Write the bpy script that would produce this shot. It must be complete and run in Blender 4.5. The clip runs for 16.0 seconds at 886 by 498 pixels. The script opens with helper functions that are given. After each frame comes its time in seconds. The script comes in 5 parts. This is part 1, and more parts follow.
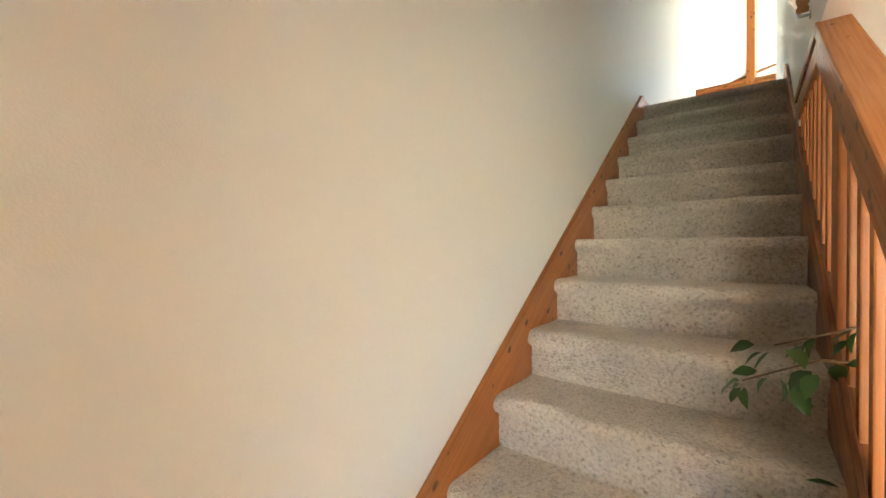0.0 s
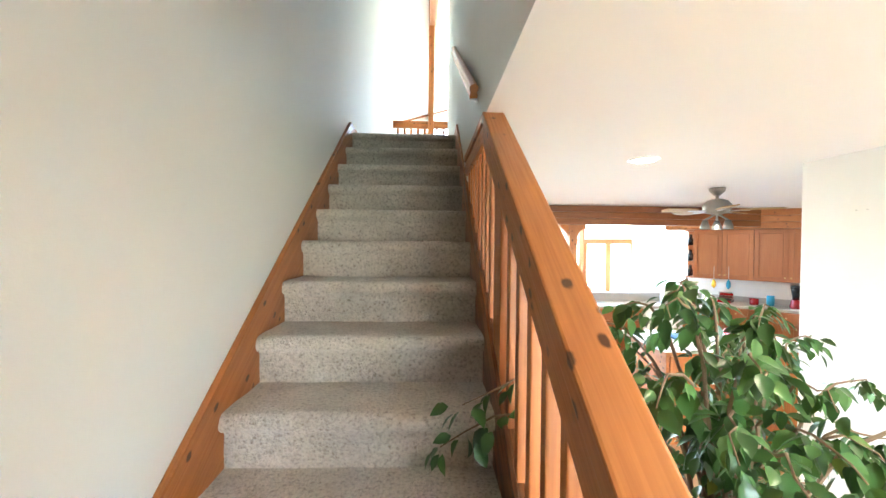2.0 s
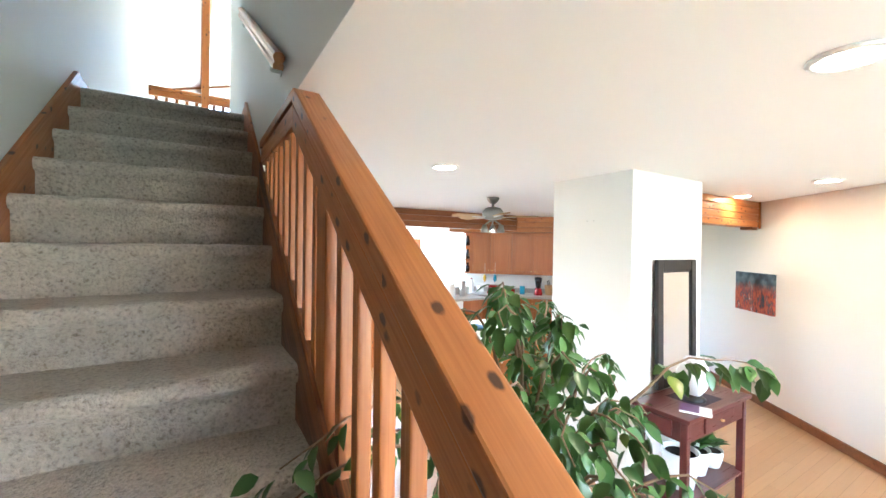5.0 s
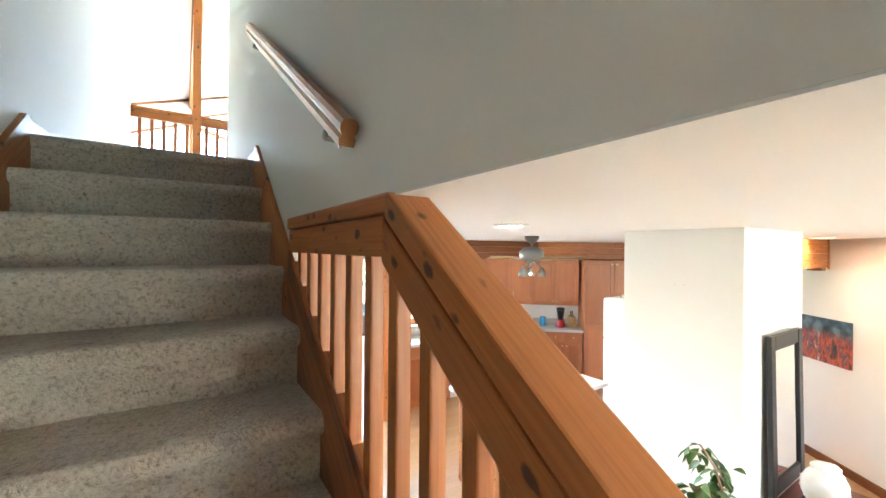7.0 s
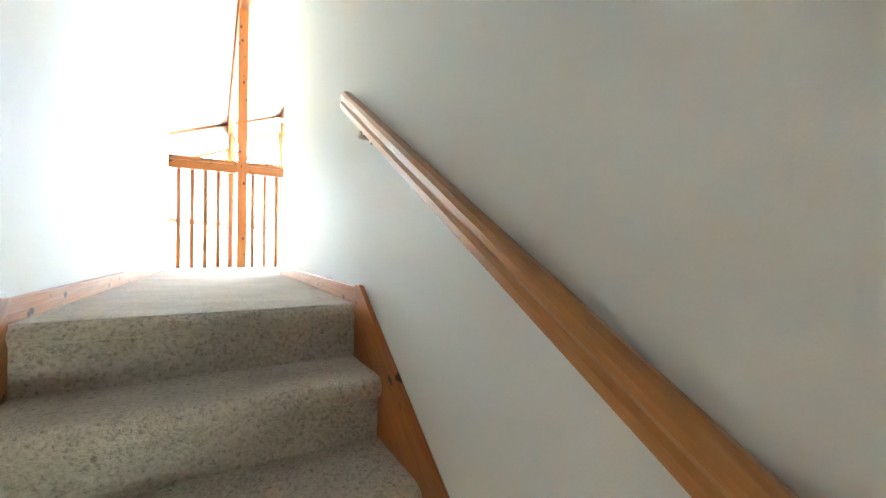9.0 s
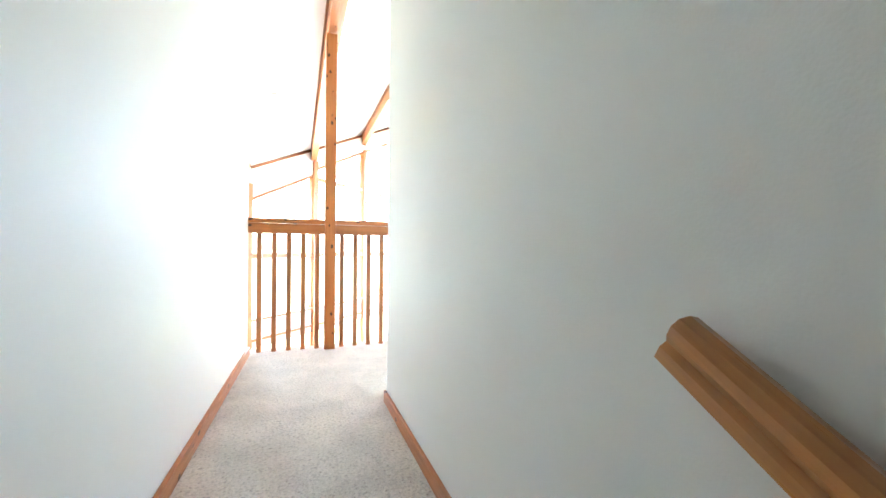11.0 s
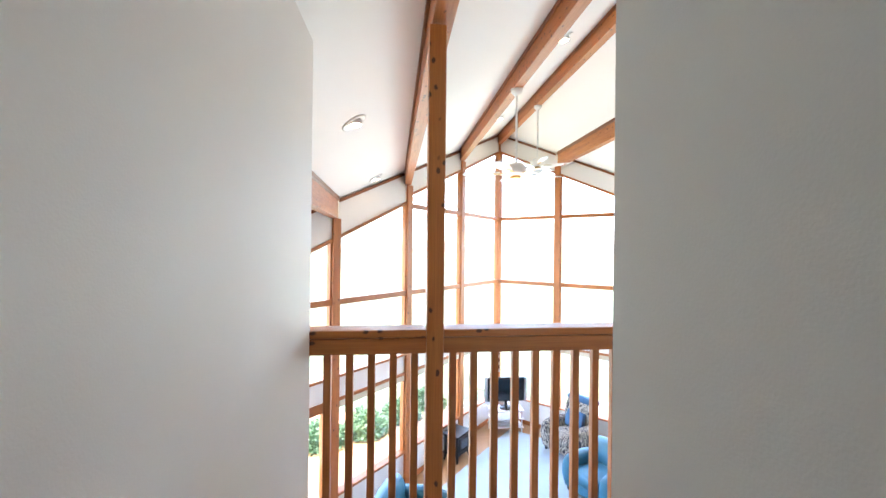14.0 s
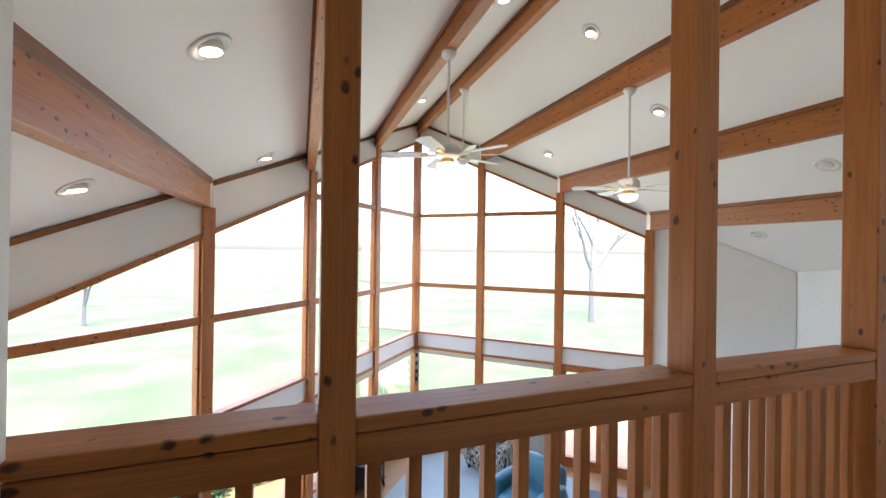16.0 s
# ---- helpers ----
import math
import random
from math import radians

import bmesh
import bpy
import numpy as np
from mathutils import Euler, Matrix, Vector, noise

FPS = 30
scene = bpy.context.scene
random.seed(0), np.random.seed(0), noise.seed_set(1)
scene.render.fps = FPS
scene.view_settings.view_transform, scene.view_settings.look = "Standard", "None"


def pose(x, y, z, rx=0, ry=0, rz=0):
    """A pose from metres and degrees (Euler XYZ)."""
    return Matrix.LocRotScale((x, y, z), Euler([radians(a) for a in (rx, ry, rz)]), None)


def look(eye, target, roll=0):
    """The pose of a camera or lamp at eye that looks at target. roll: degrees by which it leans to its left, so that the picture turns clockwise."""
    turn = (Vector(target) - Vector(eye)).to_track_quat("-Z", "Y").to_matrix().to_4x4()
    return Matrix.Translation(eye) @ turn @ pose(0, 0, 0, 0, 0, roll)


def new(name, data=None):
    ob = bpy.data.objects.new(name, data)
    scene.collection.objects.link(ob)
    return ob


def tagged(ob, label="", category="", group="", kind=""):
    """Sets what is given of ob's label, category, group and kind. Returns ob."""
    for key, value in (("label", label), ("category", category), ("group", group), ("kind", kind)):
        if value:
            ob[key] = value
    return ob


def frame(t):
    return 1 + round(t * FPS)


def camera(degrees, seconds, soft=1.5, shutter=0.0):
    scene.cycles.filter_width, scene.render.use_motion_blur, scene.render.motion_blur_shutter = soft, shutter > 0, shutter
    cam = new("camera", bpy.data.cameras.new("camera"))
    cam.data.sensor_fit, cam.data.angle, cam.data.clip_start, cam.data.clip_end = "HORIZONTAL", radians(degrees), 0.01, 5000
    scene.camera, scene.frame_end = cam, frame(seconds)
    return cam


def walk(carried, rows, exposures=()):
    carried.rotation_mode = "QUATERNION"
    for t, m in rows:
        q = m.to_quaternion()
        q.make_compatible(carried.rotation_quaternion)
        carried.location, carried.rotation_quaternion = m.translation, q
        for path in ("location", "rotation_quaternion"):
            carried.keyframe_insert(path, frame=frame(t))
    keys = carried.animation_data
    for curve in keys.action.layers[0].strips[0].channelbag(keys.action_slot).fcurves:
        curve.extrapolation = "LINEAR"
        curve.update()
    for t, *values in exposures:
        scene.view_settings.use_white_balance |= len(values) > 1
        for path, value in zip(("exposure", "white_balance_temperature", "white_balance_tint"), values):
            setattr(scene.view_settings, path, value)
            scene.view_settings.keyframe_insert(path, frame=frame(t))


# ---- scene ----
cam = camera(96.6, 16.0)
PATH = [
    (0, (0.694, 0.478, 1.622), (-0.543, 2.05, 1.603), -0.2),
    (0.5, (0.671, 0.553, 1.742), (-0.301, 2.3, 1.71), -0.4),
    (1, (0.678, 0.618, 1.809), (0.053, 2.518, 1.768), 0.1),
    (1.5, (0.656, 0.652, 1.818), (0.403, 2.636, 1.789), 0.6),
    (2, (0.635, 0.676, 1.822), (0.709, 2.674, 1.797), 0.6),
    (2.5, (0.626, 0.676, 1.815), (0.949, 2.65, 1.798), 0.5),
    (3, (0.601, 0.644, 1.81), (1.157, 2.565, 1.794), 0.5),
    (3.5, (0.603, 0.62, 1.809), (1.348, 2.476, 1.794), 0.6),
    (3.7, (0.592, 0.625, 1.811), (1.405, 2.453, 1.795), 0.7),
    (6, (0.579, 1.289, 1.99), (1.681, 2.958, 1.978), 0.6),
    (6.5, (0.52, 1.485, 2.151), (1.628, 3.149, 2.149), 0.5),
    (7, (0.539, 1.655, 2.272), (1.636, 3.327, 2.273), 0.5),
    (7.5, (0.489, 1.876, 2.439), (1.578, 3.554, 2.439), 0.7),
    (8, (0.435, 2.135, 2.638), (1.527, 3.811, 2.624), 0.5),
    (8.5, (0.446, 2.366, 2.797), (1.489, 4.072, 2.786), 0.1),
    (9, (0.429, 2.656, 2.943), (1.427, 4.39, 2.949), 0.5),
    (9.5, (0.463, 2.947, 3.112), (1.378, 4.725, 3.108), 0.2),
    (11.8, (0.386, 4.108, 3.832), (0.854, 6.052, 3.837), 0.9),
    (12, (0.38, 4.196, 3.896), (0.777, 6.156, 3.899), 0.9),
    (12.5, (0.374, 4.436, 4.061), (0.679, 6.412, 4.064), 0.7),
    (13, (0.414, 4.659, 4.168), (0.694, 6.639, 4.171), 0.8),
    (13.5, (0.434, 4.881, 4.22), (0.686, 6.865, 4.226), 0.8),
    (14, (0.445, 5.143, 4.224), (0.69, 7.128, 4.228), 0.6),
    (14.5, (0.49, 5.425, 4.204), (0.736, 7.409, 4.212), 0.7),
    (15, (0.515, 5.689, 4.206), (0.792, 7.67, 4.215), 0.8),
    (15.5, (0.497, 5.946, 4.225), (0.977, 7.888, 4.233), 0.7),
    (16, (0.568, 6.148, 4.233), (1.241, 8.031, 4.24), 0.8),
]
EXPOSURES = [(0, 5.95, 7200, 11), (1.0, 6.25, 6700, 9), (3.5, 6.05, 5650, 8), (6.2, 5.95, 5800, 8), (8, 6.45, 6450, 11), (9.5, 6.8, 6300, 12), (12, 5.35, 6000, 17), (14.5, 4.0, 6350, 23), (16, 3.2, 6500, 22)]
walk(cam, [(t, look(eye, target, roll)) for t, eye, target, roll in PATH], EXPOSURES)

# ---- world and light ----
world = bpy.data.worlds.new("daylight")
scene.world = world
world.use_nodes = True
wn = world.node_tree.nodes
sky = wn.new("ShaderNodeTexSky")
sky.sky_type = "NISHITA"
sky.sun_disc = False
sky.sun_elevation, sky.sun_rotation = radians(75), radians(160)
sky.air_density, sky.dust_density, sky.ozone_density = 1.0, 3.0, 1.0
wn["Background"].inputs[1].default_value = 0.15
world.node_tree.links.new(sky.outputs[0], wn["Background"].inputs[0])


def lamp(name, kind, energy, color, m, **sizes):
    data = bpy.data.lights.new(name, kind)
    data.energy, data.color = energy, color
    if kind == "AREA":
        data.shape, data.size, data.size_y = "RECTANGLE", sizes["w"], sizes["h"]
    if kind == "SUN":
        data.angle = radians(sizes["angle"])
    if kind == "SPOT":
        data.spot_size, data.spot_blend, data.shadow_soft_size = radians(sizes["cone"]), 0.6, 0.06
    ob = new(name, data)
    ob.matrix_world = m
    return ob


# high veiled sun over the roof, shining onto the lawn
lamp("sun", "SUN", 1.4, (1.0, 0.97, 0.92), look((0, 0, 30), (2.6, 7.4, 0)), angle=12)
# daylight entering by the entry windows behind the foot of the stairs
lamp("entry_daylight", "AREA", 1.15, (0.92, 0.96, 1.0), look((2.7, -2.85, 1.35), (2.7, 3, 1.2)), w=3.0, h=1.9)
# sky light standing in the openings of the glazed prow, one lamp along each leg
lamp("prow_daylight", "AREA", 15, (0.80, 0.97, 1.0), look((0.62, 12.5, 2.8), (1.36, 11.83, 2.8)), w=6.8, h=3.6)
lamp("prow_daylight", "AREA", 10, (0.80, 0.97, 1.0), look((4.94, 13.47, 2.8), (4.25, 12.74, 2.8)), w=4.6, h=3.6)

# the lit recessed lamps of the lower ceiling and the lamps of the kitchen fan
for x, y, w in ((2.2, 1.264, 0.45), (2.1, 3.33, 0.45), (5.5, 2.8, 0.24), (4.9, 1.98, 0.24)):
    lamp("recessed_glow", "SPOT", w, (1.0, 0.80, 0.58), look((x, y, 2.395), (x, y, 0)), cone=140)
lamp("fan_glow", "SPOT", 1.3, (1.0, 0.84, 0.64), look((3.54, 4.56, 1.99), (4.2, 5.4, 0.6)), cone=165)

# ---- materials ----


def nodes_of(name):
    m = bpy.data.materials.new(name)
    m.use_nodes = True
    t = m.node_tree
    return m, t.nodes, t.links, t.nodes["Principled BSDF"]


def mixc(n, l, fac, a, b, mode="MIX"):
    x = n.new("ShaderNodeMix")
    x.data_type, x.blend_type = "RGBA", mode
    for k, v in ((0, fac), (6, a), (7, b)):
        if isinstance(v, bpy.types.NodeSocket):
            l.new(v, x.inputs[k])
        else:
            x.inputs[k].default_value = v if k == 0 else (*v, 1)
    return x.outputs[2]


def noise_of(n, l, vec, scale, detail=3.0, rough=0.5):
    x = n.new("ShaderNodeTexNoise")
    x.inputs["Scale"].default_value, x.inputs["Detail"].default_value = scale, detail
    x.inputs["Roughness"].default_value = rough
    l.new(vec, x.inputs["Vector"])
    return x.outputs["Fac"]


def ramp(n, l, fac, stops):
    x = n.new("ShaderNodeValToRGB")
    e = x.color_ramp.elements
    while len(e) < len(stops):
        e.new(0.5)
    for k, (p, c) in enumerate(stops):
        e[k].position, e[k].color = p, (*c, 1) if len(c) == 3 else c
    l.new(fac, x.inputs[0])
    return x.outputs[0]


def bump(n, l, b, height, strength, dist):
    x = n.new("ShaderNodeBump")
    x.inputs["Strength"].default_value, x.inputs["Distance"].default_value = strength, dist
    l.new(height, x.inputs["Height"])
    l.new(x.outputs[0], b.inputs["Normal"])


def coords(n, l, scale=(1, 1, 1), rot=(0, 0, 0), shift=True):
    c = n.new("ShaderNodeTexCoord")
    g = n.new("ShaderNodeMapping")
    g.inputs["Scale"].default_value = scale
    r = n.new("ShaderNodeMapping")
    r.inputs["Rotation"].default_value = [radians(a) for a in rot]
    l.new(r.outputs[0], g.inputs["Vector"])
    if not shift:
        l.new(c.outputs["Object"], r.inputs["Vector"])
        return g.outputs[0]
    info = n.new("ShaderNodeObjectInfo")
    sc = n.new("ShaderNodeVectorMath")
    sc.operation = "SCALE"
    sc.inputs[0].default_value = (7.3, 11.1, 5.7)
    l.new(info.outputs["Random"], sc.inputs["Scale"])
    ad = n.new("ShaderNodeVectorMath")
    l.new(c.outputs["Object"], ad.inputs[0])
    l.new(sc.outputs[0], ad.inputs[1])
    l.new(ad.outputs[0], r.inputs["Vector"])
    return g.outputs[0]


def plain(name, color, rough=0.5, metal=0.0, vary=0.12, scale=6.0, relief=0.0, fine=120.0, dist=0.002):
    """Paint, plaster, ceramic, fabric: a base colour with large and small variation and a fine relief."""
    m, n, l, b = nodes_of(name)
    v = coords(n, l)
    big, small = noise_of(n, l, v, scale, 4), noise_of(n, l, v, fine, 2)
    dark = tuple(c * (1 - vary) for c in color)
    c1 = mixc(n, l, big, dark, color)
    c2 = mixc(n, l, 0.18, c1, mixc(n, l, small, dark, color))
    l.new(c2, b.inputs["Base Color"])
    b.inputs["Roughness"].default_value, b.inputs["Metallic"].default_value = rough, metal
    if relief:
        bump(n, l, b, small, relief, dist)
    return m


def timber(name, axis, light, dark, rough=0.38, knots=0.92, slope=0.0, grain=1.0, coat=0.06, pick_at=0.38, spread=0.42):
    """Oiled softwood with grain along one axis, growth rings and dark knots."""
    m, n, l, b = nodes_of(name)
    k = "xyz".index(axis)
    rot = (-slope, 0, 0)
    st = [14.0 * grain] * 3
    st[k] = 0.9 * grain
    v = coords(n, l, st, rot)
    fi = [150.0 * grain] * 3
    fi[k] = 4.0
    vf = coords(n, l, fi, rot)
    kn = [19.0] * 3
    kn[k] = 12.0
    vk = coords(n, l, kn, rot)
    rings = noise_of(n, l, v, 1.0, 5, 0.6)
    wv = n.new("ShaderNodeTexWave")
    wv.bands_direction = "DIAGONAL"
    wv.inputs["Scale"].default_value, wv.inputs["Distortion"].default_value = 0.9, 5.0
    wv.inputs["Detail"].default_value = 2
    l.new(v, wv.inputs["Vector"])
    fine = noise_of(n, l, vf, 1.0, 2)
    c = mixc(n, l, ramp(n, l, rings, [(0.51 - spread / 2, (0, 0, 0)), (0.51 + spread / 2, (1, 1, 1))]), dark, light)
    mid = tuple((p + q) / 2 * 0.9 for p, q in zip(light, dark))
    g = n.new("ShaderNodeMath")
    g.operation = "MULTIPLY"
    g.inputs[1].default_value = 0.45
    l.new(wv.outputs["Fac"], g.inputs[0])
    c = mixc(n, l, g.outputs[0], c, mid)
    c = mixc(n, l, 0.34, c, mixc(n, l, ramp(n, l, fine, [(0.30, (0, 0, 0)), (0.66, (1, 1, 1))]), dark, light))
    info = n.new("ShaderNodeObjectInfo")
    tone = ramp(n, l, info.outputs["Random"], [(0, (0.82, 0.80, 0.78)), (1, (1.08, 1.06, 1.04))])
    c = mixc(n, l, 1.0, c, tone, "MULTIPLY")
    vor = n.new("ShaderNodeTexVoronoi")
    vor.inputs["Scale"].default_value = 1.0
    vor.inputs["Randomness"].default_value = 1.0
    wob = n.new("ShaderNodeVectorMath")
    nz = n.new("ShaderNodeTexNoise")
    nz.inputs["Scale"].default_value = 3.0
    l.new(vk, nz.inputs["Vector"])
    sc = n.new("ShaderNodeVectorMath")
    sc.operation = "SCALE"
    sc.inputs["Scale"].default_value = 0.22
    l.new(nz.outputs["Color"], sc.inputs[0])
    l.new(vk, wob.inputs[0])
    l.new(sc.outputs[0], wob.inputs[1])
    l.new(wob.outputs[0], vor.inputs["Vector"])
    near = ramp(n, l, vor.outputs["Distance"], [(0.15, (1, 1, 1)), (0.24, (0, 0, 0))])
    pick = ramp(n, l, vor.outputs["Color"], [(pick_at, (0, 0, 0)), (pick_at + 0.04, (1, 1, 1))])
    mask = mixc(n, l, 1.0, near, pick, "MULTIPLY")
    km = n.new("ShaderNodeMath")
    km.operation = "MULTIPLY"
    km.inputs[1].default_value = knots
    l.new(mask, km.inputs[0])
    c = mixc(n, l, km.outputs[0], c, (0.045, 0.014, 0.006))
    l.new(c, b.inputs["Base Color"])
    l.new(ramp(n, l, fine, [(0.2, (rough + 0.12,) * 3), (0.8, (rough - 0.06,) * 3)]), b.inputs["Roughness"])
    b.inputs["Coat Weight"].default_value, b.inputs["Coat Roughness"].default_value = coat, 0.3
    b.inputs["Specular IOR Level"].default_value = 0.42
    bump(n, l, b, fine, 0.12, 0.002)
    return m


CL, CD = (0.54, 0.198, 0.050), (0.30, 0.086, 0.020)
cedar = {a: timber("cedar_" + a, a, CL, CD, pick_at=0.56 if a == "z" else 0.43) for a in "xyz"}
baluster_mat = timber("cedar_baluster", "z", CL, CD, knots=0.0)
cedar_rail = timber("cedar_sloping_rail", "y", CL, CD, slope=34.4)
cedar_dark = {a: timber("dark_cedar_" + a, a, (0.30, 0.105, 0.032), (0.14, 0.045, 0.014), knots=0.5) for a in "xyz"}
string_mat = timber("cedar_stringer", "y", (0.42, 0.145, 0.04), (0.05, 0.015, 0.006), knots=0.3, slope=34.4, grain=1.3, spread=0.14)
oak_rail = timber("oak_handrail", "y", (0.66, 0.30, 0.10), (0.46, 0.185, 0.055), rough=0.3, knots=0.0, slope=34.4, coat=0.3)
maple = timber("stained_maple", "z", (0.43, 0.155, 0.052), (0.30, 0.092, 0.028), rough=0.4, knots=0.0, grain=0.8, coat=0.1)
mahogany = timber("mahogany", "x", (0.105, 0.018, 0.016), (0.05, 0.008, 0.008), rough=0.3, knots=0.0, coat=0.3)
wall_mat = plain("warm_white_wall_paint", (0.80, 0.782, 0.745), 0.62, vary=0.055, scale=2.2, relief=0.25, fine=220, dist=0.0015)
hall_mat = plain("peach_white_wall_paint", (0.78, 0.70, 0.60), 0.62, vary=0.04, scale=1.3, relief=0.25, fine=220, dist=0.0015)
ceil_mat = plain("white_ceiling_paint", (0.85, 0.845, 0.83), 0.7, vary=0.03, scale=1.0, relief=0.2, fine=160, dist=0.0015)
white_mat = plain("white_enamel", (0.80, 0.80, 0.79), 0.3, vary=0.04)
steel = plain("brushed_nickel", (0.62, 0.60, 0.57), 0.28, 1.0, vary=0.1, fine=300)
nickel = plain("dark_nickel", (0.33, 0.32, 0.30), 0.35, 1.0, vary=0.1, fine=300)
black_iron = plain("black_cast_iron", (0.018, 0.018, 0.02), 0.42, 0.3, vary=0.4, relief=0.3)
black_wood = plain("black_lacquered_wood", (0.013, 0.011, 0.010), 0.42, vary=0.3, scale=30)
black_gloss = plain("black_glass", (0.012, 0.012, 0.014), 0.08, vary=0.2)
ceramic = plain("white_ceramic", (0.82, 0.81, 0.78), 0.22, vary=0.05, scale=25)
leather = plain("blue_leather", (0.025, 0.16, 0.25), 0.4, vary=0.35, scale=5, relief=0.35, fine=160)
blue_cloth = plain("blue_cloth", (0.05, 0.14, 0.27), 0.85, vary=0.25, scale=12, relief=0.5, fine=260)
rug_mat = plain("pale_blue_rug", (0.40, 0.50, 0.55), 0.95, vary=0.2, scale=3, relief=0.6, fine=240, dist=0.004)
mat_mat = plain("grey_blue_mat", (0.16, 0.20, 0.24), 0.95, vary=0.25, scale=8, relief=0.6, fine=260, dist=0.004)
counter_mat = plain("speckled_counter", (0.50, 0.47, 0.43), 0.3, vary=0.3, scale=90, fine=400)
concrete = plain("concrete_patio", (0.45, 0.44, 0.41), 0.8, vary=0.2, scale=2, relief=0.4, fine=60, dist=0.004)
soil = plain("potting_soil", (0.04, 0.028, 0.02), 0.95, vary=0.5, scale=40, relief=0.8, fine=90, dist=0.006)
bark = plain("bark", (0.26, 0.25, 0.235), 0.85, vary=0.45, scale=18, relief=0.8, fine=70, dist=0.006)
stem_mat = plain("ficus_stem", (0.24, 0.15, 0.085), 0.7, vary=0.35, scale=30, relief=0.5)
red_plastic = plain("red_plastic", (0.35, 0.012, 0.015), 0.25, vary=0.15)
light_wood = plain("pale_wood", (0.50, 0.31, 0.14), 0.5, vary=0.25, scale=30)
brass = plain("brass", (0.60, 0.42, 0.18), 0.3, 1.0, vary=0.15)
blade_mat = plain("white_fan_blade", (0.78, 0.78, 0.76), 0.4, vary=0.05)
blind_mat = plain("cream_blind_cloth", (0.62, 0.55, 0.42), 0.8, vary=0.12, scale=20, relief=0.3, fine=200)
teal = plain("teal_plastic", (0.02, 0.25, 0.40), 0.3)


def carpet_material():
    m, n, l, b = nodes_of("flecked_beige_carpet")
    v = coords(n, l, shift=False)
    tuft = n.new("ShaderNodeTexVoronoi")
    tuft.inputs["Scale"].default_value = 105
    l.new(v, tuft.inputs["Vector"])
    fleck = noise_of(n, l, v, 88, 3, 0.65)
    soft = noise_of(n, l, v, 5, 3)
    fine = noise_of(n, l, v, 330, 2)
    c = ramp(n, l, fleck, [(0.31, (0.27, 0.205, 0.155)), (0.42, (0.60, 0.505, 0.415)), (0.60, (0.77, 0.67, 0.565))])
    c = mixc(n, l, 0.35, c, ramp(n, l, tuft.outputs["Color"], [(0.12, (0.34, 0.265, 0.205)), (0.35, (0.74, 0.65, 0.555))]))
    c = mixc(n, l, 1.0, c, ramp(n, l, soft, [(0.3, (0.82, 0.82, 0.82)), (0.7, (1.05, 1.05, 1.05))]), "MULTIPLY")
    l.new(c, b.inputs["Base Color"])
    b.inputs["Roughness"].default_value = 1.0
    b.inputs["Sheen Weight"].default_value = 0.25
    h = mixc(n, l, 0.5, fine, tuft.outputs["Distance"])
    bump(n, l, b, h, 0.9, 0.012)
    return m


carpet = carpet_material()


def floor_material():
    m, n, l, b = nodes_of("honey_oak_floor")
    v = coords(n, l, shift=False)
    br = n.new("ShaderNodeTexBrick")
    br.inputs["Scale"].default_value = 1.0
    br.inputs["Brick Width"].default_value, br.inputs["Row Height"].default_value = 1.1, 0.083
    br.inputs["Mortar Size"].default_value = 0.0012
    br.inputs["Color1"].default_value, br.inputs["Color2"].default_value = (0.42, 0.245, 0.115, 1), (0.35, 0.19, 0.085, 1)
    br.inputs["Mortar"].default_value = (0.17, 0.08, 0.03, 1)
    l.new(v, br.inputs["Vector"])
    g = noise_of(n, l, coords(n, l, (3, 60, 1), shift=False), 1.0, 4)
    c = mixc(n, l, 0.4, br.outputs["Color"], mixc(n, l, g, (0.32, 0.165, 0.07), (0.48, 0.29, 0.14)))
    l.new(c, b.inputs["Base Color"])
    b.inputs["Roughness"].default_value = 0.32
    bump(n, l, b, g, 0.08, 0.002)
    return m


floor_mat = floor_material()


def grass_material():
    m, n, l, b = nodes_of("lawn")
    v = coords(n, l, shift=False)
    c = mixc(n, l, ramp(n, l, noise_of(n, l, v, 0.35, 6, 0.6), [(0.38, (0, 0, 0)), (0.62, (1, 1, 1))]), (0.045, 0.078, 0.030), (0.12, 0.14, 0.085))
    c = mixc(n, l, 0.45, c, mixc(n, l, noise_of(n, l, v, 9, 4), (0.04, 0.075, 0.030), (0.12, 0.15, 0.09)))
    l.new(c, b.inputs["Base Color"])
    b.inputs["Roughness"].default_value = 0.95
    bump(n, l, b, noise_of(n, l, v, 14, 3), 0.7, 0.05)
    return m


lawn_mat = grass_material()


